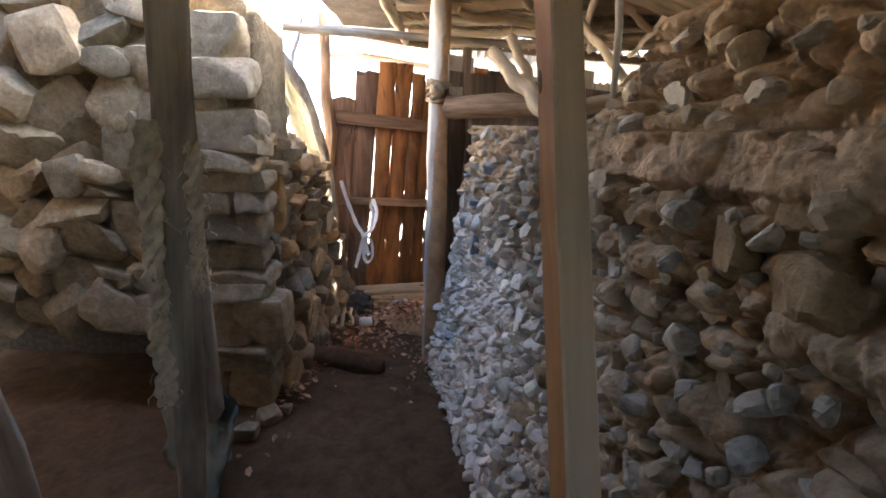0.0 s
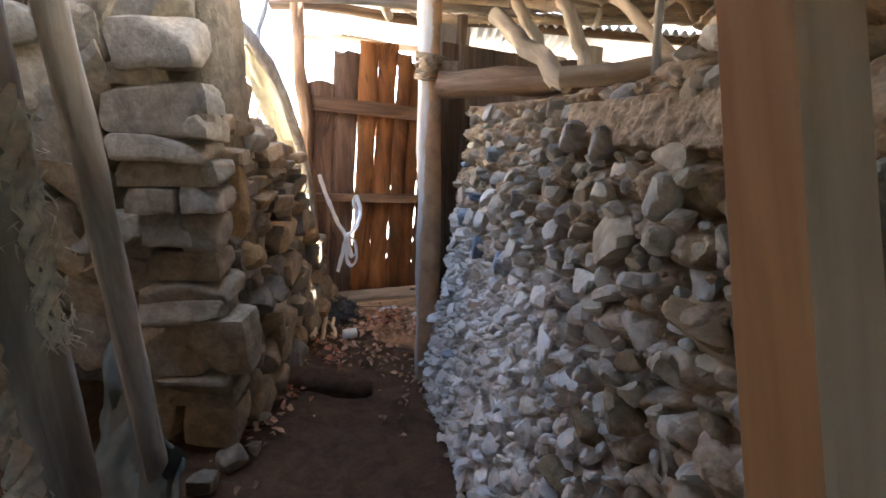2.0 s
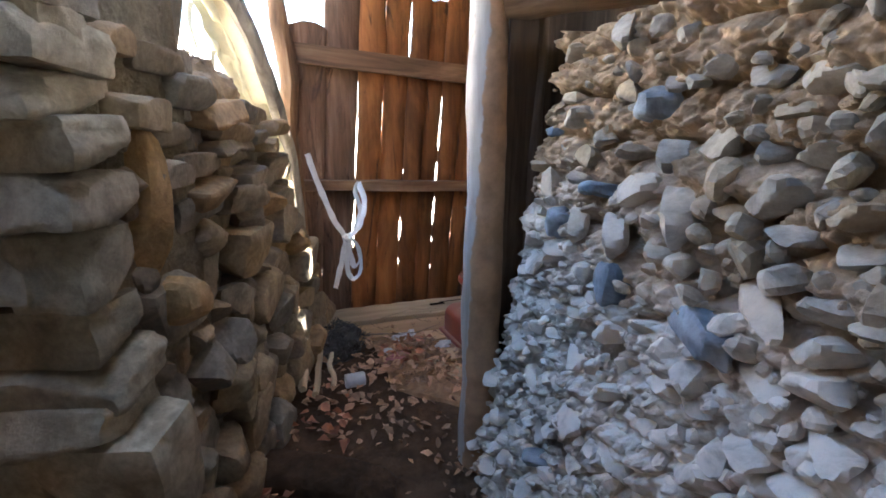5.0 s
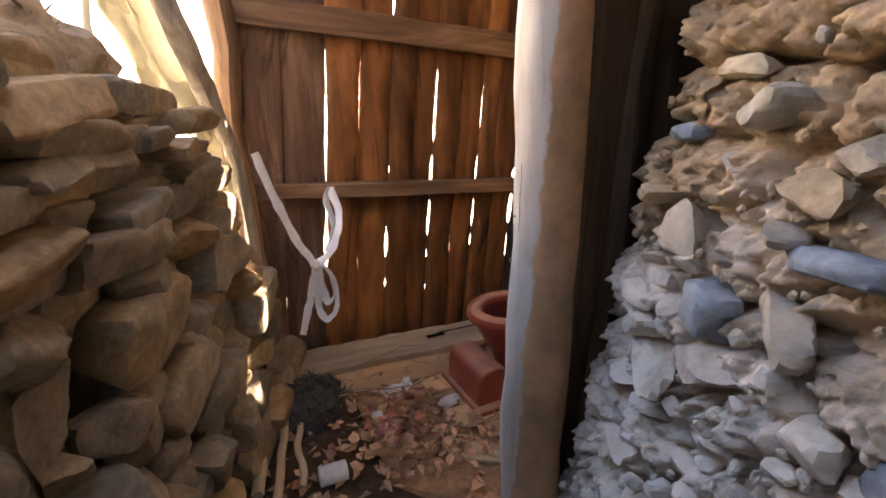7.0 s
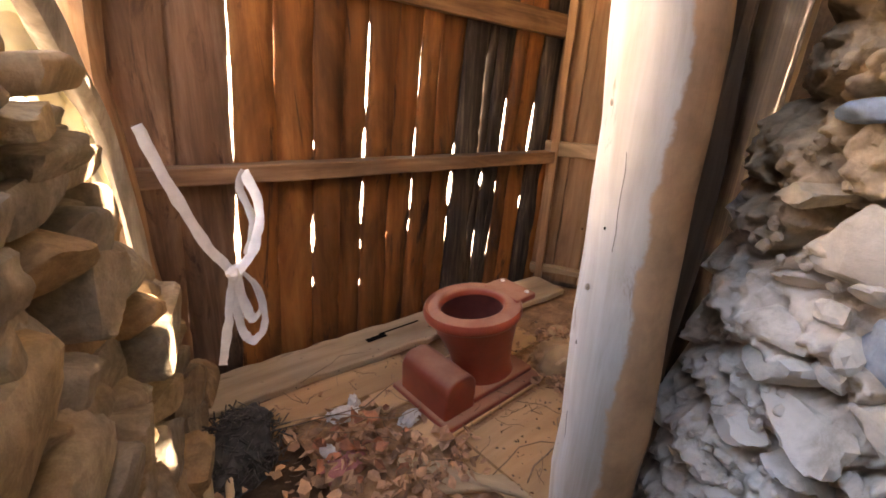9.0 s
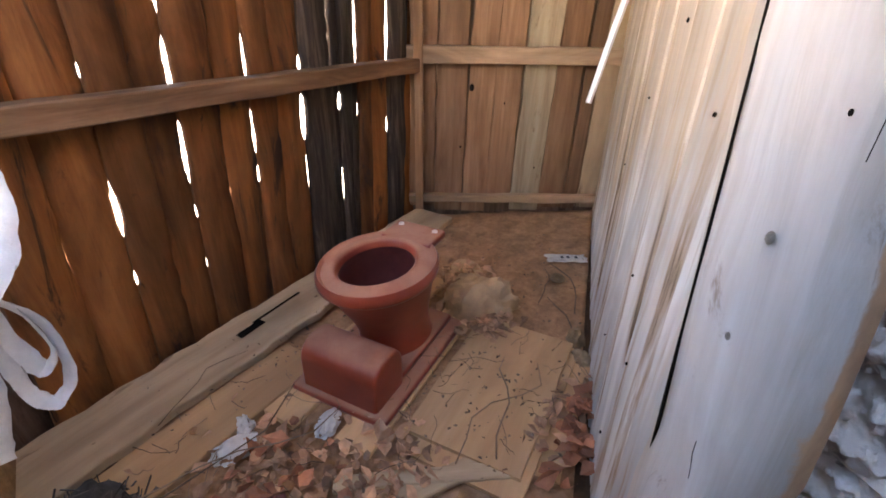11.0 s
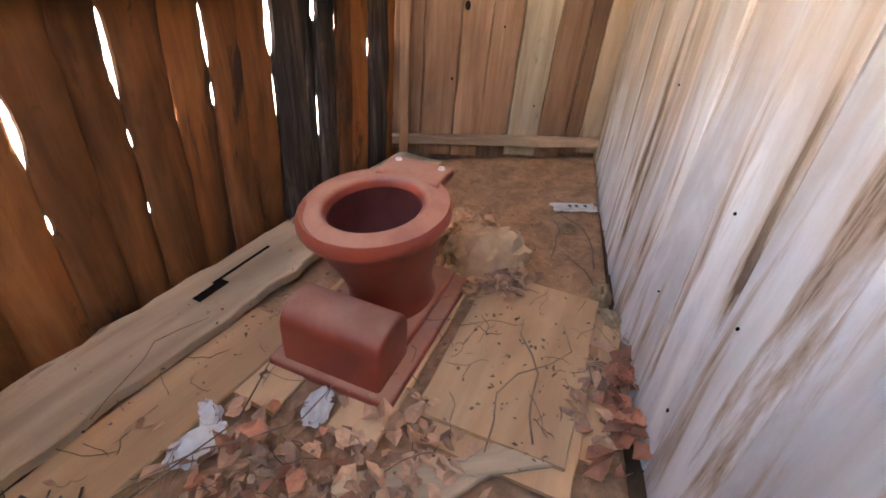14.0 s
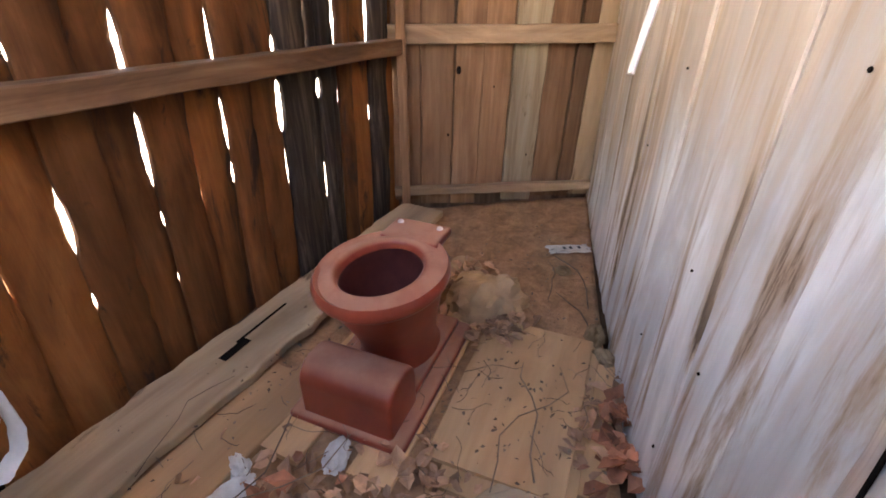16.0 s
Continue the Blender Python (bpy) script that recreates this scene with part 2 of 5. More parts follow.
POLE = wood("grey_pole", (0.17, 0.135, 0.1), (0.31, 0.26, 0.2), (0.44, 0.385, 0.31), spread=0.5, grain=22, bump=0.7)
PROP = wood("prop_pole_wood", (0.3, 0.25, 0.19), (0.44, 0.38, 0.3), (0.56, 0.5, 0.41), spread=0.2, grain=22, bump=0.7)
PALEPOLE = wood("peeled_pole", (0.3, 0.21, 0.13), (0.46, 0.35, 0.23), (0.58, 0.47, 0.34), spread=0.4, grain=18, bump=0.5)
PALERAIL = wood("pale_rail", (0.4, 0.25, 0.14), (0.52, 0.35, 0.21), (0.62, 0.45, 0.29), spread=0.3, grain=16)
LOG = wood("old_log", (0.07, 0.04, 0.022), (0.16, 0.1, 0.06), (0.24, 0.16, 0.1), spread=0.3, bump=0.8)
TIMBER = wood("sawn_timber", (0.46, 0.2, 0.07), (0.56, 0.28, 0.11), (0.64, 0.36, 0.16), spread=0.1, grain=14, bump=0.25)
# Paler copy of the timber that paints in the light on one face.
LITTIMBER = wood("lit_timber", (0.62, 0.46, 0.3), (0.72, 0.56, 0.39), (0.8, 0.65, 0.48), spread=0.1, grain=14, bump=0.25, tone_lo=0.8, tone_hi=1.1)
BOARD = wood("dusty_board", (0.52, 0.31, 0.15), (0.6, 0.37, 0.185), (0.67, 0.43, 0.23), tone_lo=0.8, tone_hi=1.13, spread=0.25, grain=10, bump=0.25, stain=(0.2, 0.12, 0.07), stain_lo=0.66)
GREYBOARD = wood("worn_board", (0.4, 0.275, 0.155), (0.5, 0.36, 0.215), (0.59, 0.445, 0.285), spread=0.25, grain=9, bump=0.4, stain=(0.14, 0.085, 0.05), stain_lo=0.57, stain_scale=5.0, tone_lo=0.7, tone_hi=1.15)
CERAMIC = plain("red_glaze", (0.29, 0.055, 0.028), rough=0.32, var=0.18, scale=7, bump=0.05, dust=(0.44, 0.235, 0.145), spec=0.5)
BOWL = plain("dark_bowl", (0.1, 0.025, 0.02), rough=0.5, var=0.3)
CLOTH = plain("white_cloth", (0.72, 0.7, 0.68), rough=0.95, var=0.12, bump=0.5, scale=20)
PAPER = plain("dirty_paper", (0.66, 0.63, 0.58), rough=0.9, var=0.2, bump=0.4, island=False)
SACK = plain("tan_sack", (0.5, 0.33, 0.18), rough=0.85, var=0.2, bump=0.2, scale=16)
ROPE = plain("straw_rope", (0.28, 0.2, 0.12), rough=0.95, var=0.3, bump=0.8, scale=40)
STRAW = plain("burlap", (0.78, 0.69, 0.53), rough=0.95, var=0.3, bump=0.9, scale=30)
LEAF = plain("dead_leaf", (0.45, 0.26, 0.15), rough=0.85, var=0.3, island=True, scale=20)
REDLEAF = plain("red_leaf", (0.43, 0.18, 0.095), rough=0.8, var=0.3, island=True, scale=20)
TWIG = plain("twig", (0.2, 0.14, 0.09), rough=0.9, var=0.3, island=True)
BRUSH = plain("roof_brush", (0.34, 0.25, 0.16), rough=0.95, var=0.3, island=True)
# Dark brushwood colour; also paints the shade at the back of the low opening.
BRUSHWOOD_SHADE = plain("brushwood_and_void_shade", (0.11, 0.095, 0.08), rough=0.95, var=0.4, scale=30, bump=1.0, island=True)
TIN = plain("corrugated_tin", (0.62, 0.62, 0.62), rough=0.5, var=0.15, metal=0.0, bump=0.15)
SHEET = plain("yellowed_plastic", (0.75, 0.68, 0.45), rough=0.4, var=0.15, bump=0.3)
TARP = plain("pale_green_tarp", (0.13, 0.14, 0.11), rough=0.8, var=0.2, bump=0.3)
PLASTER = rock("dark_earth_wall", ((0.11, 0.08, 0.055), (0.16, 0.12, 0.085)), scale=8)
BOLT = plain("pale_cap", (0.75, 0.66, 0.6), rough=0.5)
RAG = plain("pink_rag", (0.4, 0.16, 0.15), rough=0.9, var=0.25, bump=0.4)
SCRAP = plain("white_plastic", (0.66, 0.72, 0.76), rough=0.35, var=0.1, bump=0.1)
HOLE = plain("hole_dark", (0.012, 0.009, 0.007), rough=1.0, spec=0.0)
INK = plain("print_ink", (0.08, 0.08, 0.09), rough=0.8)


# ---- builders ----
def mesh_of(bm, name, material, smooth=True, sharp=None):
    me = bpy.data.meshes.new(name)
    for f in bm.faces:
        f.smooth = smooth
    if sharp is not None:
        bm.normal_update()
        for e in bm.edges:
            if len(e.link_faces) == 2 and e.calc_face_angle(0.0) > sharp:
                e.smooth = False
    bm.to_mesh(me)
    bm.free()
    me.materials.append(material)
    return me


def part(name, bm, material, parent=None, label="", m=None, smooth=True, sharp=0.6):
    ob = new(name, mesh_of(bm, name, material, smooth, sharp))
    ob.parent = parent
    if m is not None:
        ob.matrix_basis = m
    return tagged(ob, label) if label else ob


def thing(name, label, category, at=(0, 0, 0), turn=0.0, group="", kind=""):
    ob = new(name)
    ob.matrix_basis = pose(*at, 0, 0, turn)
    return tagged(ob, label, category, group, kind)


def solid(name, bm, material, label, category="", m=None, group="", kind="", sharp=0.6, smooth=True):
    ob = part(name, bm, material, None, "", m, smooth, sharp)
    return tagged(ob, label, category, group, kind)


def joined(name, verts, faces, material, smooth=True):
    me = bpy.data.meshes.new(name)
    me.from_pydata(verts, [], faces)
    me.materials.append(material)
    me.polygons.foreach_set("use_smooth", [smooth] * len(me.polygons))
    return new(name, me)


def nz(x, y, z=0.0):
    return noise.noise((x, y, z))


def board(width, thick, length, seed, wave=0.006, chip=0.0, segs=14, warp=0.004, taper=0.0, crown=0.0):
    """A rough board: x across, y through, z along from 0 to length, with wavy edges and an uneven top."""
    bm = bmesh.new()
    rings = []
    for i in range(segs + 1):
        f = i / segs
        z = f * length
        l = -width / 2 * (1 - taper * f) + wave * (1.1 * nz(z * 3.1, seed, 1.7) + 1.1 * nz(z * 10, seed, 4.1) + 0.7 * nz(z * 27, seed, 2.1))
        r = width / 2 * (1 - taper * f) + wave * (1.1 * nz(z * 3.3, seed, 7.7) + 1.1 * nz(z * 11, seed, 9.1) + 0.7 * nz(z * 29, seed, 6.1))
        dy = warp * nz(z * 1.7, seed, 3.3) * 2
        b = min(0.004, thick * 0.2)
        top = (chip * nz(seed, 1, f), chip * nz(seed, 5, f), chip * nz(seed, 9, f)) if i == segs else (0, 0, 0)
        t = thick / 2
        q = dy - t - crown * (1 + 0.5 * nz(z * 4, seed, 5.5))
        ring = [(l + b, dy - t, z + top[0]), (l * 0.8 + r * 0.2, dy * 0.3 + q * 0.7 - t * 0.3, z + top[0]), ((l + r) / 2, q, z + top[2]), (l * 0.2 + r * 0.8, dy * 0.3 + q * 0.7 - t * 0.3, z + top[1]), (r - b, dy - t, z + top[1]), (r, dy - t + b, z + top[1]), (r, dy + t - b, z + top[1]),
                (r - b, dy + t, z + top[1]), ((l + r) / 2, dy + t, z + top[2]), (l + b, dy + t, z + top[0]), (l, dy + t - b, z + top[0]), (l, dy - t + b, z + top[0])]
        rings.append([bm.verts.new(v) for v in ring])
    n = 12
    for a, b in zip(rings, rings[1:]):
        for k in range(n):
            bm.faces.new((a[k], a[(k + 1) % n], b[(k + 1) % n], b[k]))
    bm.faces.new(rings[0][::-1])
    bm.faces.new(rings[-1])
    return bm


def tube(pts, radii, n=10, rough=0.0, seed=0.0, steps=0, flat=1.0):
    """A round, uneven stick along a smooth path; flat < 1 presses it into a strip."""
    pts = [Vector(p) for p in pts]
    if steps:
        out, rr = [], []
        for k in range(len(pts) - 1):
            p0, p1, p2, p3 = pts[max(0, k - 1)], pts[k], pts[k + 1], pts[min(len(pts) - 1, k + 2)]
            for j in range(steps):
                t = j / steps
                out.append(0.5 * (2 * p1 + (p2 - p0) * t + (2 * p0 - 5 * p1 + 4 * p2 - p3) * t * t + (3 * p1 - p0 - 3 * p2 + p3) * t ** 3))
                rr.append(radii[k] * (1 - t) + radii[k + 1] * t)
        pts, radii = out + [pts[-1]], rr + [radii[-1]]
    bm = bmesh.new()
    rings, side = [], None
    for i, p in enumerate(pts):
        d = (pts[min(i + 1, len(pts) - 1)] - pts[max(i - 1, 0)]).normalized()
        if side is None:
            side = d.orthogonal().normalized()
        side = (side - d * side.dot(d)).normalized()
        up = d.cross(side)
        ring = []
        for k in range(n):
            a = 2 * math.pi * k / n
            r = radii[i] * (1 + rough * nz(math.cos(a) * 1.5 + seed, math.sin(a) * 1.5, i * 0.35 + seed) + rough * 0.5 * nz(k * 1.3, i * 0.8, seed))
            ring.append(bm.verts.new(p + side * math.cos(a) * r + up * math.sin(a) * r * flat))
        rings.append(ring)
    for a, b in zip(rings, rings[1:]):
        for k in range(n):
            bm.faces.new((a[k], a[(k + 1) % n], b[(k + 1) % n], b[k]))
    bm.faces.new(rings[0][::-1])
    bm.faces.new(rings[-1])
    bmesh.ops.recalc_face_normals(bm, faces=bm.faces[:])
    return bm


def straight_pole(name, a, b, r0, r1, material, label, category="pole", rough=0.25, seed=0.0, bend=0.015, segs=12, group=""):
    """A pole as a thing of its own, with its grain along local z and its foot at a."""
    a, b = Vector(a), Vector(b)
    length = (b - a).length
    pts = [(bend * nz(i * 0.4, seed, 1) * 2, bend * nz(i * 0.4, seed, 8) * 2, length * i / segs) for i in range(segs + 1)]
    bm = tube(pts, [r0 + (r1 - r0) * i / segs for i in range(segs + 1)], 12, rough, seed)
    m = Matrix.Translation(a) @ (b - a).to_track_quat("Z", "Y").to_matrix().to_4x4()
    return solid(name, bm, material, label, category, m, group, sharp=0.9)


def stone_mesh(name, seed, material, boxy=3.0, cuts=5, res=5, lump=0.12, block=False):
    """A worn stone about 1 across: a rounded box, noised, with a few broken planes."""
    rng = random.Random(seed)
    bm = bmesh.new()
    bmesh.ops.create_cube(bm, size=2.0)
    bmesh.ops.subdivide_edges(bm, edges=bm.edges[:], cuts=res, use_grid_fill=True)
    planes = []
    if block:
        for _ in range(cuts):
            d = Vector((rng.choice((-1, 1)), rng.choice((-1, 1)), rng.choice((-1, 1)))) + Vector((rng.uniform(-0.6, 0.6), rng.uniform(-0.6, 0.6), rng.uniform(-0.6, 0.6)))
            planes.append((d.normalized(), rng.uniform(0.46, 0.6)))
        planes.append((Vector((rng.uniform(-0.25, 0.25), -1, rng.uniform(-0.3, 0.3))).normalized(), rng.uniform(0.4, 0.46)))
    for _ in range(0 if block else cuts):
        d = Vector((rng.uniform(-1, 1), rng.uniform(-1, 1), rng.uniform(-1, 1))).normalized()
        planes.append((d, rng.uniform(0.27, 0.45)))
    for v in bm.verts:
        p = v.co
        k = (abs(p.x) ** boxy + abs(p.y) ** boxy + abs(p.z) ** boxy) ** (1 / boxy)
        q = p / k * 0.5
        q *= 1 + lump * nz(q.x * 2.6 + seed * 3.1, q.y * 2.6, q.z * 2.6) + lump * 0.4 * nz(q.x * 7 + seed, q.y * 7, q.z * 7)
        for d, far in planes:
            over = q.dot(d) - far
            if over > 0:
                q = q - d * over * 0.92
        v.co = q
    bm.normal_update()
    return mesh_of(bm, name, material, True, 0.5)


def stones_on(wall, meshes, rows, place, group_depth, rng, name="stone"):
    """rows: (u, v, width, height, tilt, proud). place(u, v) gives the point and the outward turn of the face there."""
    for u, v, w, h, tilt, proud, kind in rows:
        p, yaw = place(u, v)
        ob = new(name, rng.choice(meshes[kind]))
        ob.parent = wall
        d = group_depth * rng.uniform(0.8, 1.25)
        m = Matrix.Translation(p) @ Euler((rng.uniform(-0.12, 0.12), 0, yaw)).to_matrix().to_4x4() @ Matrix.Translation((0, -proud, 0)) @ Matrix.Rotation(tilt, 4, "Y")
        ob.matrix_basis = m @ Matrix.Diagonal((w, d, h, 1))


def relief(nu, nv, front, back):
    """A wall of one mesh: a finely worked front sheet (points by front(i, j)) closed behind by back(point)."""
    verts = [front(i / nu, j / nv) for j in range(nv + 1) for i in range(nu + 1)]
    idx = lambda i, j: j * (nu + 1) + i
    faces = [(idx(i, j), idx(i + 1, j), idx(i + 1, j + 1), idx(i, j + 1)) for j in range(nv) for i in range(nu)]
    rim = [idx(i, 0) for i in range(nu)] + [idx(nu, j) for j in range(nv)] + [idx(i, nv) for i in range(nu, 0, -1)] + [idx(0, j) for j in range(nv, 0, -1)]
    base = len(verts)
    verts += [back(verts[k]) for k in rim]
    n = len(rim)
    faces += [(rim[(k + 1) % n], rim[k], base + k, base + (k + 1) % n) for k in range(n)]
    faces.append(tuple(base + k for k in range(n - 1, -1, -1)))
    return verts, faces


def box(x0, y0, z0, x1, y1, z1, bevel=0.0, segs=2):
    bm = bmesh.new()
    bmesh.ops.create_cube(bm, size=1.0)
    bmesh.ops.transform(bm, matrix=Matrix.Translation(((x0 + x1) / 2, (y0 + y1) / 2, (z0 + z1) / 2)) @ Matrix.Diagonal((x1 - x0, y1 - y0, z1 - z0, 1)), verts=bm.verts[:])
    if bevel:
        bmesh.ops.bevel(bm, geom=bm.edges[:], offset=bevel, segments=segs, affect="EDGES", profile=0.5)
    return bm


# ---- ground and floor ----
bm = bmesh.new()
bmesh.ops.create_grid(bm, x_segments=40, y_segments=40, size=0.5)
for v in bm.verts:
    r = v.co.copy()
    v.co = Vector((r.x * 3000, r.y * 3000, -0.12))
solid("ground", bm, GROUND, "pale dry open ground around the shed", "ground", kind="structure")


# Slope added beyond the low wall, kept pale to bounce sunlight inside.
HILL = rock("pale_hillside", ((0.6, 0.55, 0.47), (0.7, 0.65, 0.57)), scale=1.5)
hv, hf = relief(40, 60, lambda a, b: (-4.5 - 13 * a, -14 + 40 * b, -0.15 + 9.5 * a ** 0.9 + 0.4 * nz(a * 6, b * 9) * min(1, a * 5)), lambda p: (p[0], p[1], -0.6))
tagged(joined("hillside", hv, [f[::-1] for f in hf], HILL), "pale dry hillside beyond the low wall, added to bounce sunlight", "hillside", kind="structure")


def floor_z(x, y):
    return 0.018 * nz(x * 2.2, y * 2.2, 3) + 0.012 * nz(x * 7, y * 7, 5) + 0.006 * nz(x * 21, y * 21, 8) - 0.015


fv, ff = relief(150, 230, lambda a, b: (-3.0 + 6.0 * a, -2.6 + 7.9 * b, floor_z(-3.0 + 6.0 * a, -2.6 + 7.9 * b)), lambda p: (p[0], p[1], -0.15))
tagged(joined("floor", fv, ff, SOIL), "dark trodden earth floor with debris", "floor", kind="structure")


DUST = rock("dusty_earth", ((0.4, 0.23, 0.12), (0.5, 0.31, 0.175)), bump=0.8, scale=10.0)


def latrine_floor(a, b):
    p = Vector((-0.7, 4.55, 0)).lerp(Vector((1.05, 5.13, 0)), a)
    q = Vector((-0.35, 3.6, 0)).lerp(Vector((0.2, 3.36, 0)), min(1, a * 4)) if a < 0.25 else Vector((0.2, 3.36, 0)).lerp(Vector((1.88, 4.45, 0)), (a - 0.25) / 0.75)
    r = p.lerp(q, b)
    return (r.x, r.y, 0.006 + 0.01 * nz(r.x * 6, r.y * 6, 2) + 0.004 * nz(r.x * 25, r.y * 25, 2) + 0.05 * max(0, r.x - 1.2))


ev, ef = relief(80, 60, latrine_floor, lambda p: (p[0], p[1], -0.08))
tagged(joined("floor_latrine", ev, [f[::-1] for f in ef], DUST), "dusty light brown earth floor of the latrine", "floor", kind="structure")


# ---- passage wall of mud and rubble ----
def right_x(y, z):
    return 0.185 + 0.22 * (3.0 - y) + 0.13 * (z - 1.0) - 0.06 * max(0.0, 0.7 - z) + (0.04 if z > 1.56 and y < 1.9 else 0.0)


def right_top(y):
    step = min(1.0, max(0.0, (1.72 - y) / 0.3))
    return 1.6 + step * (0.22 + 0.28 * max(0.0, 1.5 - y)) + 0.03 * nz(y * 4, 2.2)


def course_of(y, z):
    """Mud is laid in long lumps: the course's number, the height within it, and how high a course is."""
    s = (z + 0.035 * nz(y * 1.7, z * 0.8, 1) + 0.012 * nz(y * 6, 3.1)) / 0.118
    k = math.floor(s)
    return k, s - k


def right_front(a, b):
    y = 3.2 - (2.75 * a if a < 0.4 else 1.1 + (a - 0.4) * 3.0 if a < 0.9 else 2.6 + (a - 0.9) * 13.8)
    z = -0.05 + (right_top(y) + 0.05) * b
    wob = 0.3 * nz(y * 6, z * 6, 3)
    k, f = course_of(y, z)
    bulge = 1 - abs(2 * f - 1) ** 2.4
    d = noise.voronoi((y * 5.2 + wob + 7.3 * k, k * 3.1 + f * 0.7 + wob * 0.5, 0.3))[0]
    split = max(0.0, 1 - (d[1] - d[0]) / 0.2)
    e = noise.voronoi((y * 21 + wob * 2, z * 23 + wob * 2, 4.3))[0]
    g = noise.voronoi((y * 50 + wob, z * 54 + wob, 8.3))[0]
    pit = max(0.0, nz(y * 26, z * 26, 9) - 0.1)
    crumb = 0.034 * (0.45 - e[0]) + 0.028 * (0.45 - g[0]) + 0.012 * nz(y * 15, z * 14, 4) + 0.01 * nz(y * 80, z * 85, 6) - 0.06 * pit
    near = min(1.0, max(0.0, (2.5 - y) / 0.5)) * min(1.0, max(0.0, (y - 0.9) / 0.5))
    crumb *= 1.0 - 0.35 * near
    nigh = min(1.0, max(0.0, (1.75 - y) / 0.6))
    if nigh:
        o = noise.voronoi((y * 8.5 + wob, z * 10.5 + wob, 2.3))[0]
        crumb = crumb * (1 - 0.65 * nigh) + nigh * (0.055 * math.sqrt(max(0.0, 1 - (o[0] / 0.62) ** 2)) - 0.03)
    deep = (0.038 + 0.014 * near) * bulge - 0.05 * split * split + 0.03 * nz(k * 5.7, y * 2.4, 2) + crumb - 0.012 * near
    if 1.44 < z < 1.56 and y < 1.95:
        deep = crumb * 0.6 + 0.045
    end = max(0.0, (y - 3.02) / 0.18) ** 2 * 0.12
    return (right_x(y, z) - deep + end, y + 0.03 * nz(z * 7, y * 3) * (y > 3.0), z)


rv, rf = relief(860, 340, right_front, lambda p: (p[0] + 0.5, p[1] + (0.3 if p[1] > 3.1 else 0.0), p[2]))
rf = [f[::-1] for f in rf]
wall_right = tagged(joined("wall_east", rv, rf, MUD, True), "mud-bedded rubble passage wall, lime and painted-in skylight low down", "wall", kind="structure")
rng = random.Random(5)
RUB = {2: [stone_mesh("caked_rubble", 20 + i, CAKED, 3.0, 6, 5, 0.3) for i in range(8)], 0: [stone_mesh("rubble", 10 + i, RUBBLE, 5.0, 12, 4, 0.16) for i in range(12)], 1: [stone_mesh("blue_rubble", 40 + i, BLUE_STONE, 3.6, 0, 5, 0.22) for i in range(4)]}
KNOWN = [  # y, z, width, height, kind
    (2.57, 0.955, 0.105, 0.105, 1), (2.6, 1.08, 0.16, 0.1, 0), (2.88, 1.04, 0.09, 0.08, 1), (2.72, 1.165, 0.17, 0.036, 1), (2.97, 1.15, 0.1, 0.11, 0),
    (2.89, 1.35, 0.11, 0.07, 0), (0.95, 1.33, 0.17, 0.12, 0), (0.78, 1.3, 0.2, 0.11, 0), (0.85, 1.43, 0.14, 0.09, 0), (2.57, 1.38, 0.14, 0.06, 1),
    (2.49, 1.28, 0.12, 0.07, 0), (2.38, 1.3, 0.12, 0.09, 0), (2.31, 0.96, 0.22, 0.07, 1), (2.41, 1.16, 0.12, 0.14, 0), (2.1, 1.46, 0.17, 0.08, 0),
    (1.9, 1.46, 0.19, 0.1, 0), (1.48, 1.33, 0.2, 0.11, 0), (1.62, 1.2, 0.24, 0.14, 0), (1.75, 1.44, 0.14, 0.09, 0), (1.3, 1.12, 0.2, 0.06, 0), (1.15, 1.14, 0.14, 0.07, 0)]
rows, taken = [], []
for y, z, w, h, k in KNOWN:
    rows.append((y, z, w * 1.05, h * 1.1, rng.uniform(-0.15, 0.15), rng.uniform(0.002, 0.02), 2 if y < 1.35 else k))
    taken.append((y, z, w / 2, h / 2))
tries = 0
while len(rows) < 300 and tries < 20000:
    tries += 1
    y, z = 3.06 - 2.55 * rng.random() ** 1.1, rng.uniform(0.02, 1.0)
    z *= right_top(y) - 0.04
    if 1.42 < z < 1.6 and y < 1.9:
        continue
    if y > 2.3 and rng.random() < (0.88 if z > 1.15 else 0.7) or y < 1.25 and rng.random() < 0.7 or z > 1.58 and rng.random() < 0.85:
        continue
    if rng.random() < 0.75:
        z -= (course_of(y, z)[1] - 0.08) * 0.118
    if z < 0.02:
        continue
    size = rng.uniform(0.05, 0.13)
    w, h = size * rng.uniform(1.0, 1.7), min(0.1, size * rng.uniform(0.55, 0.85))
    if any(((y - a) / (w / 2 + c)) ** 2 + ((z - b) / (h / 2 + e)) ** 2 < 0.8 for a, b, c, e in taken):
        continue
    taken.append((y, z, w / 2, h / 2))
    rows.append((y, z, w, h, rng.uniform(-0.3, 0.3), rng.uniform(-0.01, 0.03) if y > 1.4 else rng.uniform(-0.04, -0.005), 2 if y < 1.2 + 0.4 * rng.random() else 1 if rng.random() < 0.015 and y > 1.9 else 0))
EAST_STONES = rows


def place_right(y, z):
    return Vector((right_x(y, z), y, z)), radians(-90 - 12.4)


# ---- dry-stone pier and low wall on the other side ----
def left_top(y):
    for (a, za), (b, zb) in zip(((2.3, 2.14), (2.86, 2.1), (2.9, 1.46), (3.4, 1.36), (3.68, 1.29), (3.9, 1.12), (4.05, 0.98), (4.22, 0.78), (4.34, 0.3)), ((2.86, 2.1), (2.9, 1.46), (3.4, 1.36), (3.68, 1.29), (3.9, 1.12), (4.05, 0.98), (4.22, 0.78), (4.34, 0.3), (9, 0.1))):
        if y <= b:
            return za + (zb - za) * (y - a) / (b - a)
    return 0.1


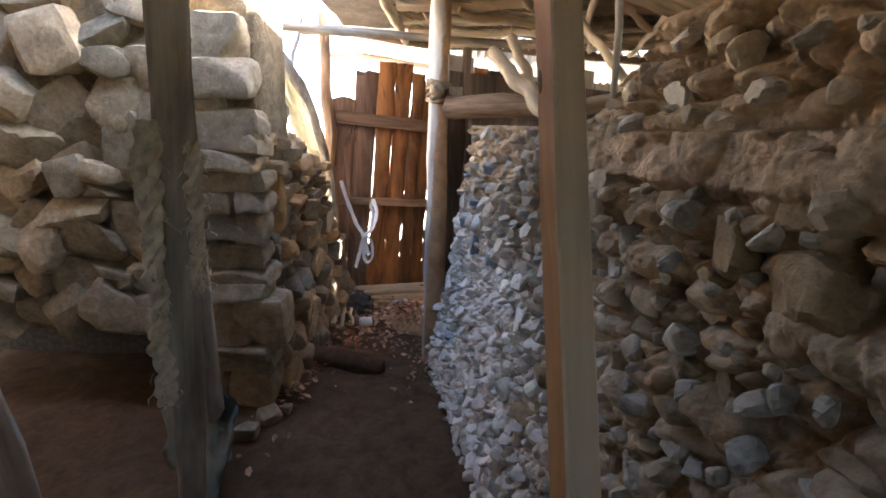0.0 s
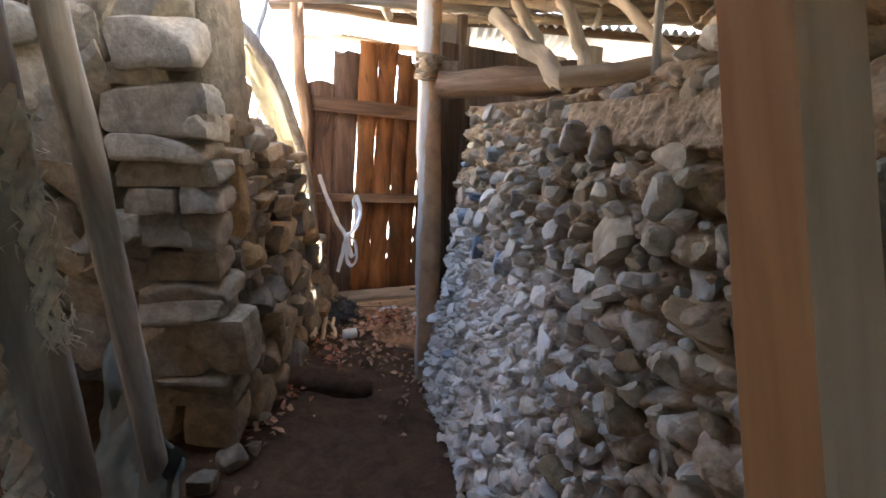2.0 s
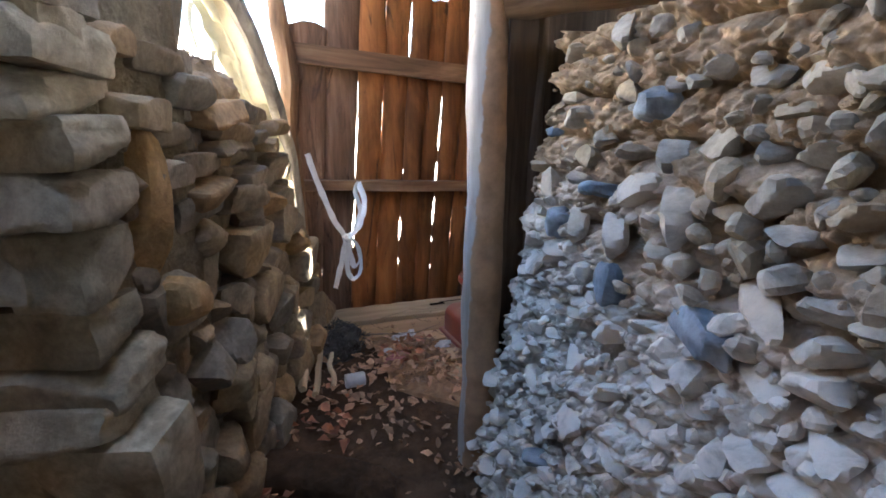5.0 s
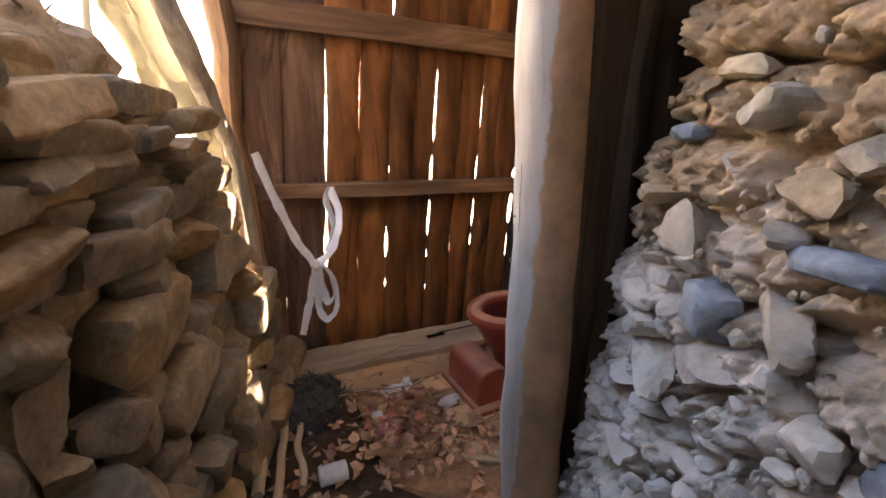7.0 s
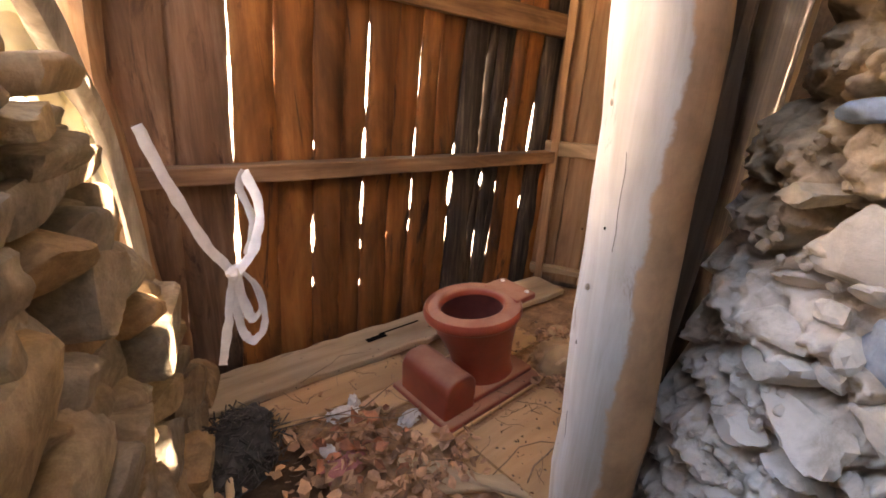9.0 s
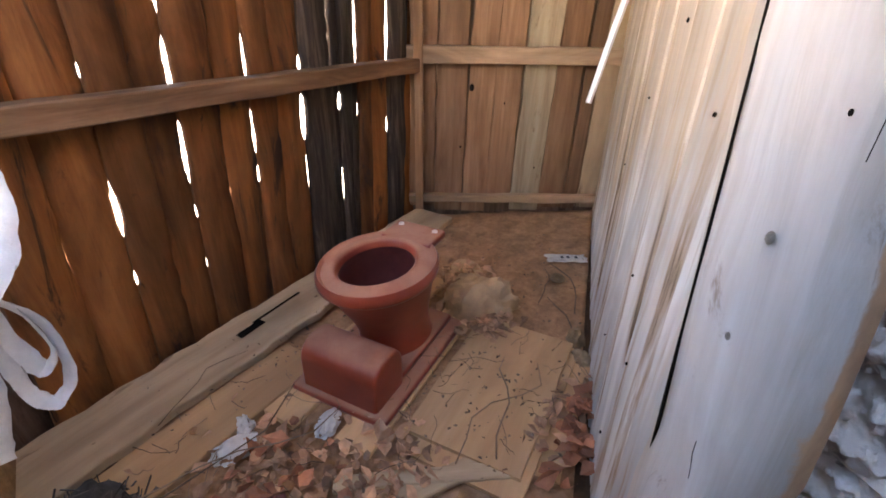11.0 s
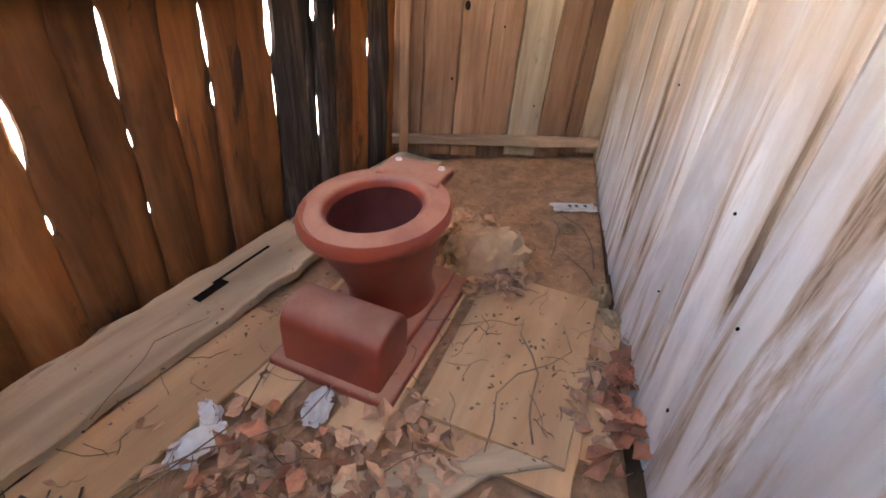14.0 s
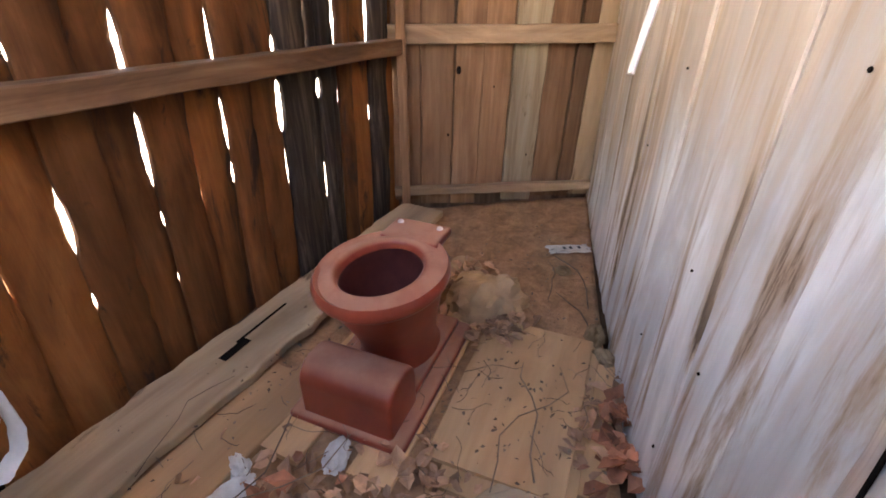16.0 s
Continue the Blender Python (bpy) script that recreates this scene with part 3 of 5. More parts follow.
def left_x(y, z):
    return -0.97 + 0.09 * max(0.0, 1.0 - z) - 0.03 * max(0, y - 3.2)


lv, lf = relief(60, 60, lambda a, b: (left_x(2.45 + 1.86 * a, left_top(2.45 + 1.86 * a) * b) - 0.05 + 0.02 * nz(a * 20, b * 20), 2.45 + 1.86 * a, -0.05 + (left_top(2.45 + 1.86 * a) - 0.02) * b), lambda p: (p[0] - 0.45, p[1], p[2]))
wall_left = tagged(joined("wall_west", lv, [f[::-1] for f in lf][::1], CORE), "low dry-stone wall of stacked field stones", "wall", kind="structure")
PIER_Y = 2.42


def pier_front(a, b):
    x = -3.2 + 2.3 * a
    z = 0.42 + (2.16 + 0.3 * (1 - a) - 0.42) * b
    return (x, PIER_Y + (0.05 if x > -1.36 else 0.0 if z < 1.4 else -0.025) + 0.02 * nz(x * 9, z * 9), z)


pv, pf = relief(60, 60, pier_front, lambda p: (p[0], p[1] + 0.42, p[2]))
wall_pier = tagged(joined("wall_south_west", pv, pf, CORE), "dry-stone cross wall with a dark low opening", "wall", kind="structure")
qv, qf = relief(20, 20, lambda a, b: (-1.42 + 0.52 * a, PIER_Y + 0.05, -0.05 + 0.465 * b), lambda p: (p[0], p[1] + 0.42, p[2]))
tagged(joined("wall_pier_foot", qv, qf, CORE), "foot of the dry-stone pier", "wall", kind="structure")
DRYM = {4: [stone_mesh("fitted_stone", 330 + i, PALE_STONE, 6.0, 6, 6, 0.12) for i in range(10)], 3: [stone_mesh("wall_stone", 270 + i, PALE_STONE, 12.0, 3, 7, 0.08, True) for i in range(10)], 2: [stone_mesh("field_stone", 170 + i, DRY, 4.0, 7, 5, 0.12) for i in range(8)], 0: [stone_mesh("dry_stone", 70 + i, DRY, 8.0, 5, 6, 0.1, True) for i in range(12)], 1: [stone_mesh("clay_lump", 95 + i, CLAY, 2.4, 3, 4, 0.2) for i in range(2)]}
PIER = [  # x, z, width, height of the big blocks at the pier's corner
    (-1.08, 1.96, 0.38, 0.2), (-1.3, 1.8, 0.24, 0.2), (-1.0, 1.78, 0.3, 0.18), (-1.13, 1.67, 0.24, 0.09), (-1.07, 1.53, 0.4, 0.2), (-0.9, 1.56, 0.09, 0.09),
    (-0.9, 1.46, 0.09, 0.09), (-1.07, 1.385, 0.36, 0.1), (-1.05, 1.28, 0.4, 0.1), (-1.12, 1.17, 0.2, 0.1), (-1.06, 1.05, 0.2, 0.15), (-1.25, 1.05, 0.16, 0.14),
    (-0.92, 1.17, 0.14, 0.11), (-0.93, 1.04, 0.14, 0.15), (-1.06, 0.89, 0.36, 0.12), (-1.03, 0.78, 0.36, 0.1), (-1.04, 0.68, 0.34, 0.11), (-0.9, 0.54, 0.26, 0.26), (-1.13, 0.5, 0.3, 0.22), (-1.02, 0.355, 0.3, 0.08),
    (-1.0, 0.28, 0.3, 0.08), (-0.98, 0.13, 0.24, 0.2), (-1.22, 0.2, 0.2, 0.3)]
rng = random.Random(9)
pier_rows = [(x - (0.045 if z > 1.6 else 0.0), z, w * 1.07, h * 1.06, rng.uniform(-0.05, 0.05), rng.uniform(0.0, 0.035), 3) for x, z, w, h in PIER]
z = 0.44
while z < 2.3:
    h = rng.uniform(0.15, 0.26)
    x = -3.1
    while x < -1.4:
        w = rng.uniform(0.15, 0.32)
        if rng.random() < 0.3:
            for q in (0.25, 0.76):
                pier_rows.append((x + w / 2, z + h * q, w * 1.2, h * 0.66, rng.uniform(-0.5, 0.5), rng.uniform(0, 0.03), 4))
        else:
            pier_rows.append((x + w / 2, z + h / 2 + rng.uniform(-0.03, 0.03), w * 1.25, h * rng.uniform(1.15, 1.4), rng.uniform(-0.6, 0.6), rng.uniform(-0.01, 0.04), 4))
        x += w
    z += h * 0.92
low_rows = []
z = 0.0
while z < 1.5:
    h = rng.uniform(0.1, 0.2) if z < 0.95 else rng.uniform(0.045, 0.09)
    y = 2.5 + rng.uniform(0, 0.1)
    while y < 4.27:
        w = h * rng.uniform(0.9, 1.8) if z < 0.95 else h * rng.uniform(2.0, 4.0)
        if z + h * 0.6 < left_top(y + w / 2) + 0.03:
            low_rows.append((y + w / 2, z + h / 2 + rng.uniform(-0.02, 0.02), w * 1.1, h * 1.14, rng.uniform(-0.5, 0.5) if z < 0.95 else rng.uniform(-0.12, 0.12), rng.uniform(-0.05, 0.06), 2 if z < 0.95 and rng.random() < 0.65 else 0))
        y += w
    z += h * 0.93
z = 1.5
while z < 2.08:
    h = rng.uniform(0.1, 0.2)
    y = 2.48
    while y < 2.82:
        w = rng.uniform(0.12, 0.2)
        low_rows.append((y + w / 2, z + h / 2, w * 1.06, h * 1.06, rng.uniform(-0.08, 0.08), rng.uniform(-0.05, -0.02), 0))
        y += w
    z += h * 0.97
low_rows.append((2.62, 1.12, 0.1, 0.42, 0.1, 0.07, 1))
low_rows.append((2.66, 0.86, 0.13, 0.16, 0.0, 0.08, 1))


# ---- plank wall with rails, end wall, partition ----
U = Vector((0.9495, 0.3136, 0))
P0 = Vector((-0.985, 4.475, 0))
PLANK_TURN = math.degrees(math.atan2(U.y, U.x))
plank_wall = thing("wall_north", "wall of rough orange-brown planks with bright slits", "wall", P0, PLANK_TURN, kind="structure")
rng = random.Random(21)
PLANK_LEAN = 0.062
JOINTS = [  # foot of each joint along the wall, and its open slits: (from, to, width)
    (-0.06, ()), (0.055, ((0.3, 0.42, 0.004),)), (0.262, ((0.5, 0.86, 0.017), (0.93, 1.66, 0.009))), (0.424, ((0.46, 0.62, 0.008), (1.18, 1.62, 0.011), (1.9, 2.15, 0.008))),
    (0.587, ((0.36, 0.43, 0.006), (0.53, 0.73, 0.014), (1.0, 1.06, 0.003), (1.75, 2.1, 0.012))), (0.708, ((0.24, 0.3, 0.004), (0.37, 0.47, 0.007), (0.75, 0.85, 0.006), (0.95, 1.1, 0.004))),
    (0.832, ((0.3, 0.36, 0.004), (0.5, 0.57, 0.004), (0.63, 0.85, 0.014), (0.92, 1.1, 0.013), (1.14, 1.54, 0.01))), (0.967, ((0.4, 0.85, 0.011), (0.92, 1.12, 0.006), (1.15, 1.4, 0.005))),
    (1.105, ((0.55, 0.63, 0.008), (0.66, 0.84, 0.009), (0.92, 1.1, 0.005), (1.2, 1.52, 0.004))), (1.21, ((0.3, 0.5, 0.003), (0.7, 0.78, 0.004), (1.0, 1.53, 0.012))),
    (1.357, ((0.66, 0.85, 0.024), (0.92, 1.0, 0.012), (0.44, 0.62, 0.004))), (1.51, ((0.4, 0.66, 0.014), (0.9, 1.56, 0.026))), (1.573, ((0.3, 0.5, 0.004), (0.75, 0.83, 0.018))),
    (1.632, ((0.28, 0.64, 0.011), (1.7, 1.9, 0.01))), (1.692, ((0.25, 0.55, 0.005), (0.68, 0.78, 0.005), (0.92, 1.23, 0.012))), (1.772, ((0.6, 0.83, 0.009), (0.9, 1.06, 0.007))), (1.915, ((0.57, 0.66, 0.01), (0.88, 1.21, 0.012))),
    (2.05, ((0.58, 0.82, 0.016), (0.3, 0.42, 0.014))), (2.2, ())]


def joint_gap(j, z):
    """How far a joint stands open at a height; below zero the boards lap."""
    g = -0.009 + 0.003 * nz(z * 6, j * 3.3)
    for z0, z1, w in JOINTS[j][1]:
        if z0 < z < z1:
            f = math.sin(math.pi * (z - z0) / (z1 - z0)) ** 0.4
            g = max(g, -0.009 + (0.009 + w * (1 + 0.8 * nz(z * 22, j * 1.7) + 0.4 * nz(z * 60, j * 2.9))) * f)
    return g


def wall_plank(j, top, seed, crown, chip):
    """One plank between two joints, leaning with its fellows, its edges gaping where the slits are."""
    bm = bmesh.new()
    rings, segs, t = [], 110, 0.012
    mid = (JOINTS[j][0] + JOINTS[j + 1][0]) / 2
    wide = JOINTS[j + 1][0] - JOINTS[j][0]
    for i in range(segs + 1):
        z = top * i / segs
        wander = lambda n: 0.005 * nz(z * 2.6, n * 5.1, 3.0) + 0.003 * nz(z * 9, n * 2.7, 8.0)
        l = JOINTS[j][0] - mid + (PLANK_LEAN * z if j else -0.015 * z) + wander(j) + joint_gap(j, z) / 2
        r = JOINTS[j + 1][0] - mid + PLANK_LEAN * z + wander(j + 1) - joint_gap(j + 1, z) / 2
        dy = 0.007 * nz(z * 1.7, seed, 3.3)
        q = crown * (1 + 0.5 * nz(z * 4, seed, 5.5))
        b = 0.003
        lift = [0.0] * 7
        if i == segs:
            lift = [chip * nz(seed, f * 2.3, 1.0) for f in range(7)]
        row = []
        for f, (a, h) in enumerate(((0.0, 0.0), (0.05, 0.35), (0.22, 0.8), (0.5, 1.0), (0.78, 0.8), (0.95, 0.35), (1.0, 0.0))):
            x = l + b + (r - l - 2 * b) * a
            row.append((x, dy - t - q * h + 0.0015 * nz(x * 60, z * 3, seed), z + lift[f]))
        row += [(r, dy - t + b, z + lift[6]), (r, dy + t - b, z + lift[6]), (r - b, dy + t, z + lift[6]), (l + b, dy + t, z + lift[0]), (l, dy + t - b, z + lift[0]), (l, dy - t + b, z + lift[0])]
        rings.append([bm.verts.new(v) for v in row])
    n = len(rings[0])
    for a, b in zip(rings, rings[1:]):
        for k in range(n):
            bm.faces.new((a[k], a[(k + 1) % n], b[(k + 1) % n], b[k]))
    bm.faces.new(rings[0][::-1])
    bm.faces.new(rings[-1])
    return bm, mid


TOPS = {0: 1.86, 1: 2.1, 2: 2.2, 3: 2.21, 4: 2.12}
for k in range(len(JOINTS) - 1):
    dark = k in (10, 11, 12, 13, 16)
    bm, mid = wall_plank(k, TOPS.get(k, rng.uniform(2.06, 2.22)) + 0.04, 3.7 + k * 1.9, rng.uniform(0.012, 0.024), 0.05)
    part("plank", bm, BARK if dark else DULLPLANK if k < 2 else PLANK, plank_wall, "dull split plank with torn bark" if k < 2 else "", m=pose(mid, 0.02 + (0.022 if k % 2 else 0), -0.04))
for z, h, a, b, deep, fall, lab in ((0.925, 0.068, -0.03, 2.14, 0.075, 1.9, "sawn middle rail"), (1.7, 0.115, -0.05, 2.12, 0.05, 3.6, "weathered upper rail")):
    bm = board(h, deep, b - a, z * 7, 0.003, 0.004, 16, 0.004)
    part("rail", bm, RAIL, plank_wall, lab, m=pose(a, -0.03 - (deep - 0.05) / 2, z, 0, 90 + fall, 0))

B0, B1 = Vector((1.035, 5.13, 0)), Vector((1.9, 4.44, 0))
BV = (B1 - B0).normalized()
BACK_TURN = math.degrees(math.atan2(BV.y, BV.x))
back_wall = thing("wall_end", "end wall of dull brown boards on two rails", "wall", B0, BACK_TURN, kind="structure")
ENDS = [(-0.02, 0.06), (0.124, 0.03), (0.287, 0.025), (0.429, 0.108), (0.575, 0.035), (0.745, 0.05), (0.893, 0.045), (0.975, 0.05), (1.13, 0.05)]
for k, ((u, low), (v, _)) in enumerate(zip(ENDS, ENDS[1:])):
    w = v - u - 0.004
    part("plank", board(w, 0.022, 2.05 - low, 60 + k * 2.3, 0.005, 0.03, 30, 0.003), PALEBACK if k == 4 else GREYBOARD if k == 7 else BACKPLANK, back_wall, "pale mottled plank" if k == 4 else "", m=pose(u + 0.002 + w / 2, 0.02 + (0.004 if k % 2 else 0), low, 0, 1.2 + rng.uniform(-0.4, 0.4), 0))
for z, h in ((0.125, 0.045), (0.905, 0.08)):
    part("rail", board(h, 0.045, 1.12, z * 9, 0.004, 0.004, 14, 0.004), PALERAIL, back_wall, "pale sawn rail", m=pose(-0.02, -0.026, z, 0, 90, 0))
# Unseen dark sheet added so that no light leaks through the joints.
part("backing", box(-0.02, 0.042, -0.05, 1.16, 0.052, 2.0), LOG, back_wall, "dark sheet added behind the joints to block light")
HOLES = ((0.32, 0.74, 0.013), (0.27, 0.42, 0.005), (0.7, 0.3, 0.004), (0.5, 0.66, 0.004))
for x, z, r in HOLES:
    bm = bmesh.new()
    bmesh.ops.create_uvsphere(bm, u_segments=10, v_segments=6, radius=1)
    part("knot_hole", bm, HOLE, back_wall, "dark knot hole", m=Matrix.Translation((x, 0.006, z)) @ Matrix.Diagonal((r, 0.004, r * 1.5, 1)))
part("corner_post", board(0.045, 0.045, 2.1, 88, 0.003, 0.01, 14, 0.003), BACKPLANK, back_wall, "thin corner post", m=pose(0.04, -0.03, -0.02))

Q0, Q1 = Vector((0.03, 3.195, 0)), Vector((1.9, 4.475, 0))
QV = (Q1 - Q0).normalized()
PART_TURN = math.degrees(math.atan2(QV.y, QV.x))
partition = thing("wall_partition", "partition of limed whitish boards with brown stains", "wall", Q0, PART_TURN, kind="structure")
u, k = 0.0, 0
while u < 2.2:
    w = rng.uniform(0.15, 0.22)
    w = min(w, 2.27 - u)
    part("plank", board(w, 0.026, rng.uniform(1.95, 2.12), 130 + k * 3.1, 0.003, 0.03, 18, 0.004), LIMED, partition, m=pose(u + w / 2, -0.02 - (0.002 if k % 2 else 0), -0.03, 0, rng.uniform(-0.3, 0.3), 0))
    u += w + 0.003
    k += 1
# Same kind of added sheet, stopping light behind the partition.
part("backing", box(0.0, -0.06, 0.0, 2.26, -0.05, 1.95), LOG, partition, "dark sheet added behind the joints to block light")
for x, z, r in ((0.52, 0.62, 0.006), (0.7, 0.3, 0.005), (0.9, 0.95, 0.006), (0.35, 0.5, 0.007), (0.42, 0.2, 0.009), (1.1, 0.7, 0.005), (0.62, 1.15, 0.008), (0.25, 1.05, 0.006)):
    bm = bmesh.new()
    bmesh.ops.create_uvsphere(bm, u_segments=10, v_segments=6, radius=1)
    part("nail_hole", bm, HOLE, partition, "dark nail hole", m=Matrix.Translation((x, 0.0, z)) @ Matrix.Diagonal((r * 0.4, 0.003, r * 0.6, 1)))
door_post = straight_pole("door_post", (0.01, 3.09, -0.05), (-0.012, 3.25, 2.6), 0.076, 0.066, POST, "thick limed round post with dry cracks at the entry", "post", 0.14, 3.0, 0.008, 26)
def on_post(angle, z, out=0.0):
    """A point on the entry post's face, in the post's own frame."""
    f = (z + 0.05) / 2.65
    r = 0.0745 - 0.01 * f + out
    return door_post.matrix_basis.inverted() @ Vector((0.01 - 0.022 * f + r * math.cos(radians(angle)), 3.09 + 0.16 * f + r * math.sin(radians(angle)), z))


# Dark strip on the post, painting in its shaded gap to the partition.
pts = [on_post(124 - 3 * nz(i * 0.5, 7) - 4 * i / 16, 1.4 * (1 - i / 16)) for i in range(17)]
part("crack", tube(pts, [0.0008 + 0.0045 * (i / 16) ** 1.4 for i in range(17)], 8, 0.3, 2.0), HOLE, door_post, "dark tapered strip standing in for the gap beside the partition")
for a, z0, z1, wd in ((172, 0.55, 0.8, 0.0004), (208, 1.1, 1.5, 0.0004)):
    pts = [on_post(a + 5 * nz(i * 0.4, a), z0 + (z1 - z0) * i / 14) for i in range(15)]
    part("crack", tube(pts, [0.0004] + [wd] * 13 + [0.0004], 6, 0.3, a), HOLE, door_post, "dark drying crack")
for a, z, r, mat in ((176, 1.03, 0.0045, POLE), (170, 0.93, 0.0035, POLE), (194, 1.13, 0.002, HOLE), (178, 1.3, 0.005, POLE), (200, 0.7, 0.005, POLE)):
    bm = bmesh.new()
    bmesh.ops.create_uvsphere(bm, u_segments=12, v_segments=8, radius=1)
    p = on_post(a, z, -0.7 * r)
    part("knot", bm, mat, door_post, "grey-brown knot" if mat is POLE else "dark nail hole", m=Matrix.Translation(p) @ Matrix.Diagonal((r * 0.8, r * 0.8, r * 1.3, 1)))
straight_pole("corner_pole", (-1.0, 4.38, -0.05), (-1.07, 4.4, 2.55), 0.06, 0.05, RAIL, "weathered brown post at the plank wall's end", "post", 0.3, 8.0, 0.012, 18)
# Dark upright added to stand in for the shaded gap beside the post.
straight_pole("inner_stud", (0.18, 3.24, -0.05), (0.18, 3.24, 2.1), 0.035, 0.03, LOG, "dark stud standing in for the shaded gap behind the entry post", "post", 0.2, 5.0)

# ---- roof: brush deck on poles, tin beyond ----
def deck_z(x, y):
    drop = min(1.0, max(0.0, (y - 1.1) / 0.9))
    return 2.74 - 0.03 * x + 0.02 * nz(x * 3, y * 3) - 0.3 * drop * drop * (3 - 2 * drop)


def deck(name, x0, x1, y0, y1):
    v, f = relief(40, 40, lambda a, b: (x0 + (x1 - x0) * a, y0 + (y1 - y0) * b, deck_z(x0 + (x1 - x0) * a, y0 + (y1 - y0) * b)), lambda p: (p[0], p[1], p[2] + 0.08))
    tagged(joined(name, v, [q[::-1] for q in f], PLASTER), "low roof of earth and brush, partly unseen and placed to block light", "ceiling", kind="structure")


# Deck pieces mostly out of view; their edges are set to shape the light.
deck("ceiling", -1.3, 3.5, -2.7, 1.95)
deck("ceiling", -3.2, -1.304, -2.7, 1.95)
deck("ceiling", -0.22, 3.5, 1.954, 3.196)
deck("ceiling", -0.35, 3.5, 3.2, 4.4)
deck("ceiling", -0.9, -0.354, 3.2, 4.4)
rng = random.Random(33)
sv, sf = [], []
for _ in range(3800):
    x, y = rng.uniform(-0.4, 3.0), rng.uniform(0.6, 4.42)
    a, ln = rng.gauss(0.3, 0.5), rng.uniform(0.15, 0.5)
    z = deck_z(x, y) - rng.uniform(0.0, 0.07)
    d = Vector((math.cos(a), math.sin(a), rng.uniform(-0.12, 0.12))) * ln
    r = rng.uniform(0.002, 0.006)
    s = len(sv)
    q = Vector((-math.sin(a), math.cos(a), 0)) * r
    for p in (Vector((x, y, z)), Vector((x, y, z)) + d):
        sv += [p + q, p - q, p + Vector((0, 0, r * 1.6))]
    sf += [(s, s + 3, s + 4, s + 1), (s + 1, s + 4, s + 5, s + 2), (s + 2, s + 5, s + 3, s)]
tagged(joined("roof_brush", sv, sf, BRUSH), "dry brown brushwood lining the roof", "brushwood", kind="stuff")
for i, y in enumerate((1.2, 1.8, 2.4, 2.9, 3.3, 3.7, 4.1)):
    straight_pole("rafter", (-0.3, y + 0.45, deck_z(-0.3, y + 0.45) - 0.07), (3.3, y - 0.3, deck_z(3.3, y - 0.3) - 0.09), 0.04, 0.03, PALEPOLE, "pale peeled rafter pole under the brush roof", "rafter", 0.2, 11 + i, 0.03, 16, "roof poles")
for i, (x, y, a, ln) in enumerate(((0.3, 2.6, 62, 1.6), (0.5, 3.0, 40, 1.2), (0.75, 2.5, 75, 1.7), (1.0, 2.9, 50, 1.3), (1.2, 2.3, 80, 1.9), (1.5, 2.8, 58, 1.4), (0.1, 3.2, 25, 1.1), (0.9, 3.5, -20, 1.0))):
    e = (x + ln * math.cos(radians(a)), y + ln * math.sin(radians(a)))
    straight_pole("lath", (x, y, deck_z(x, y) - 0.12), (*e, deck_z(*e) - 0.14), 0.024, 0.018, PALEPOLE, "thin pale lath laid across the rafters", "rafter", 0.2, 131 + i, 0.02, 10, "roof laths")
for i, (a, b, r) in enumerate((((0.2, -2.0, 2.58), (0.2, 1.3, 2.56), 0.045), ((1.1, -2.0, 2.52), (1.15, 1.3, 2.5), 0.05), ((2.2, -2.0, 2.46), (2.2, 1.3, 2.45), 0.05), ((-0.4, 1.5, 2.42), (-0.36, 4.45, 2.36), 0.04))):
    straight_pole("purlin", a, b, r, r * 0.8, PALEPOLE, "long peeled roof pole", "rafter", 0.2, 31 + i, 0.03, 16, "roof poles")
straight_pole("cross_pole", (-1.276, 3.33, 2.226), (0.56, 3.36, 2.15), 0.03, 0.024, POLE, "thin grey cross pole tied to the entry post", "pole", 0.2, 41, 0.006)
for i, (a, b, r) in enumerate((((0.53, 2.3, 1.66), (0.305, 2.8, 2.0), 0.046), ((0.55, 2.55, 1.68), (0.425, 3.0, 2.12), 0.036), ((0.6, 2.25, 1.66), (0.54, 2.5, 2.01), 0.034), ((0.95, 2.2, 1.68), (0.8, 3.1, 2.3), 0.028), ((0.9, 2.0, 1.7), (1.35, 2.8, 2.3), 0.03))):
    straight_pole("leaning_pole", a, b, r * 0.85, r * 0.8, PALEPOLE, "peeled pole leaning on the wall top", "pole", 0.15, 51 + i, 0.012, 12, "leaning poles")
straight_pole("thin_upright", (0.78, 2.12, 1.66), (0.74, 2.2, 2.72), 0.016, 0.013, POLE, "thin grey upright stick on the wall top", "pole", 0.2, 57, 0.01)
straight_pole("wall_log", (0.06, 3.14, 1.73), (0.72, 2.72, 1.73), 0.072, 0.066, LOG, "dark brown log lying on the mud wall", "log", 0.25, 61, 0.01, 12)
straight_pole("wall_pole", (0.5, 2.3, 1.68), (1.4, 1.95, 1.74), 0.04, 0.035, PALEPOLE, "pale short pole lying on the wall top", "pole", 0.15, 63, 0.01, 10)
bm = board(0.16, 0.12, 2.2, 7.7, 0.004, 0.01, 10, 0.004)
solid("tie_beam", bm, PALEPOLE, "squared pale tie beam under the roof", "beam", Matrix.Translation((0.9, 2.5, 2.3)) @ Vector((1.6, 0.9, -0.18)).to_track_quat("Z", "Y").to_matrix().to_4x4())


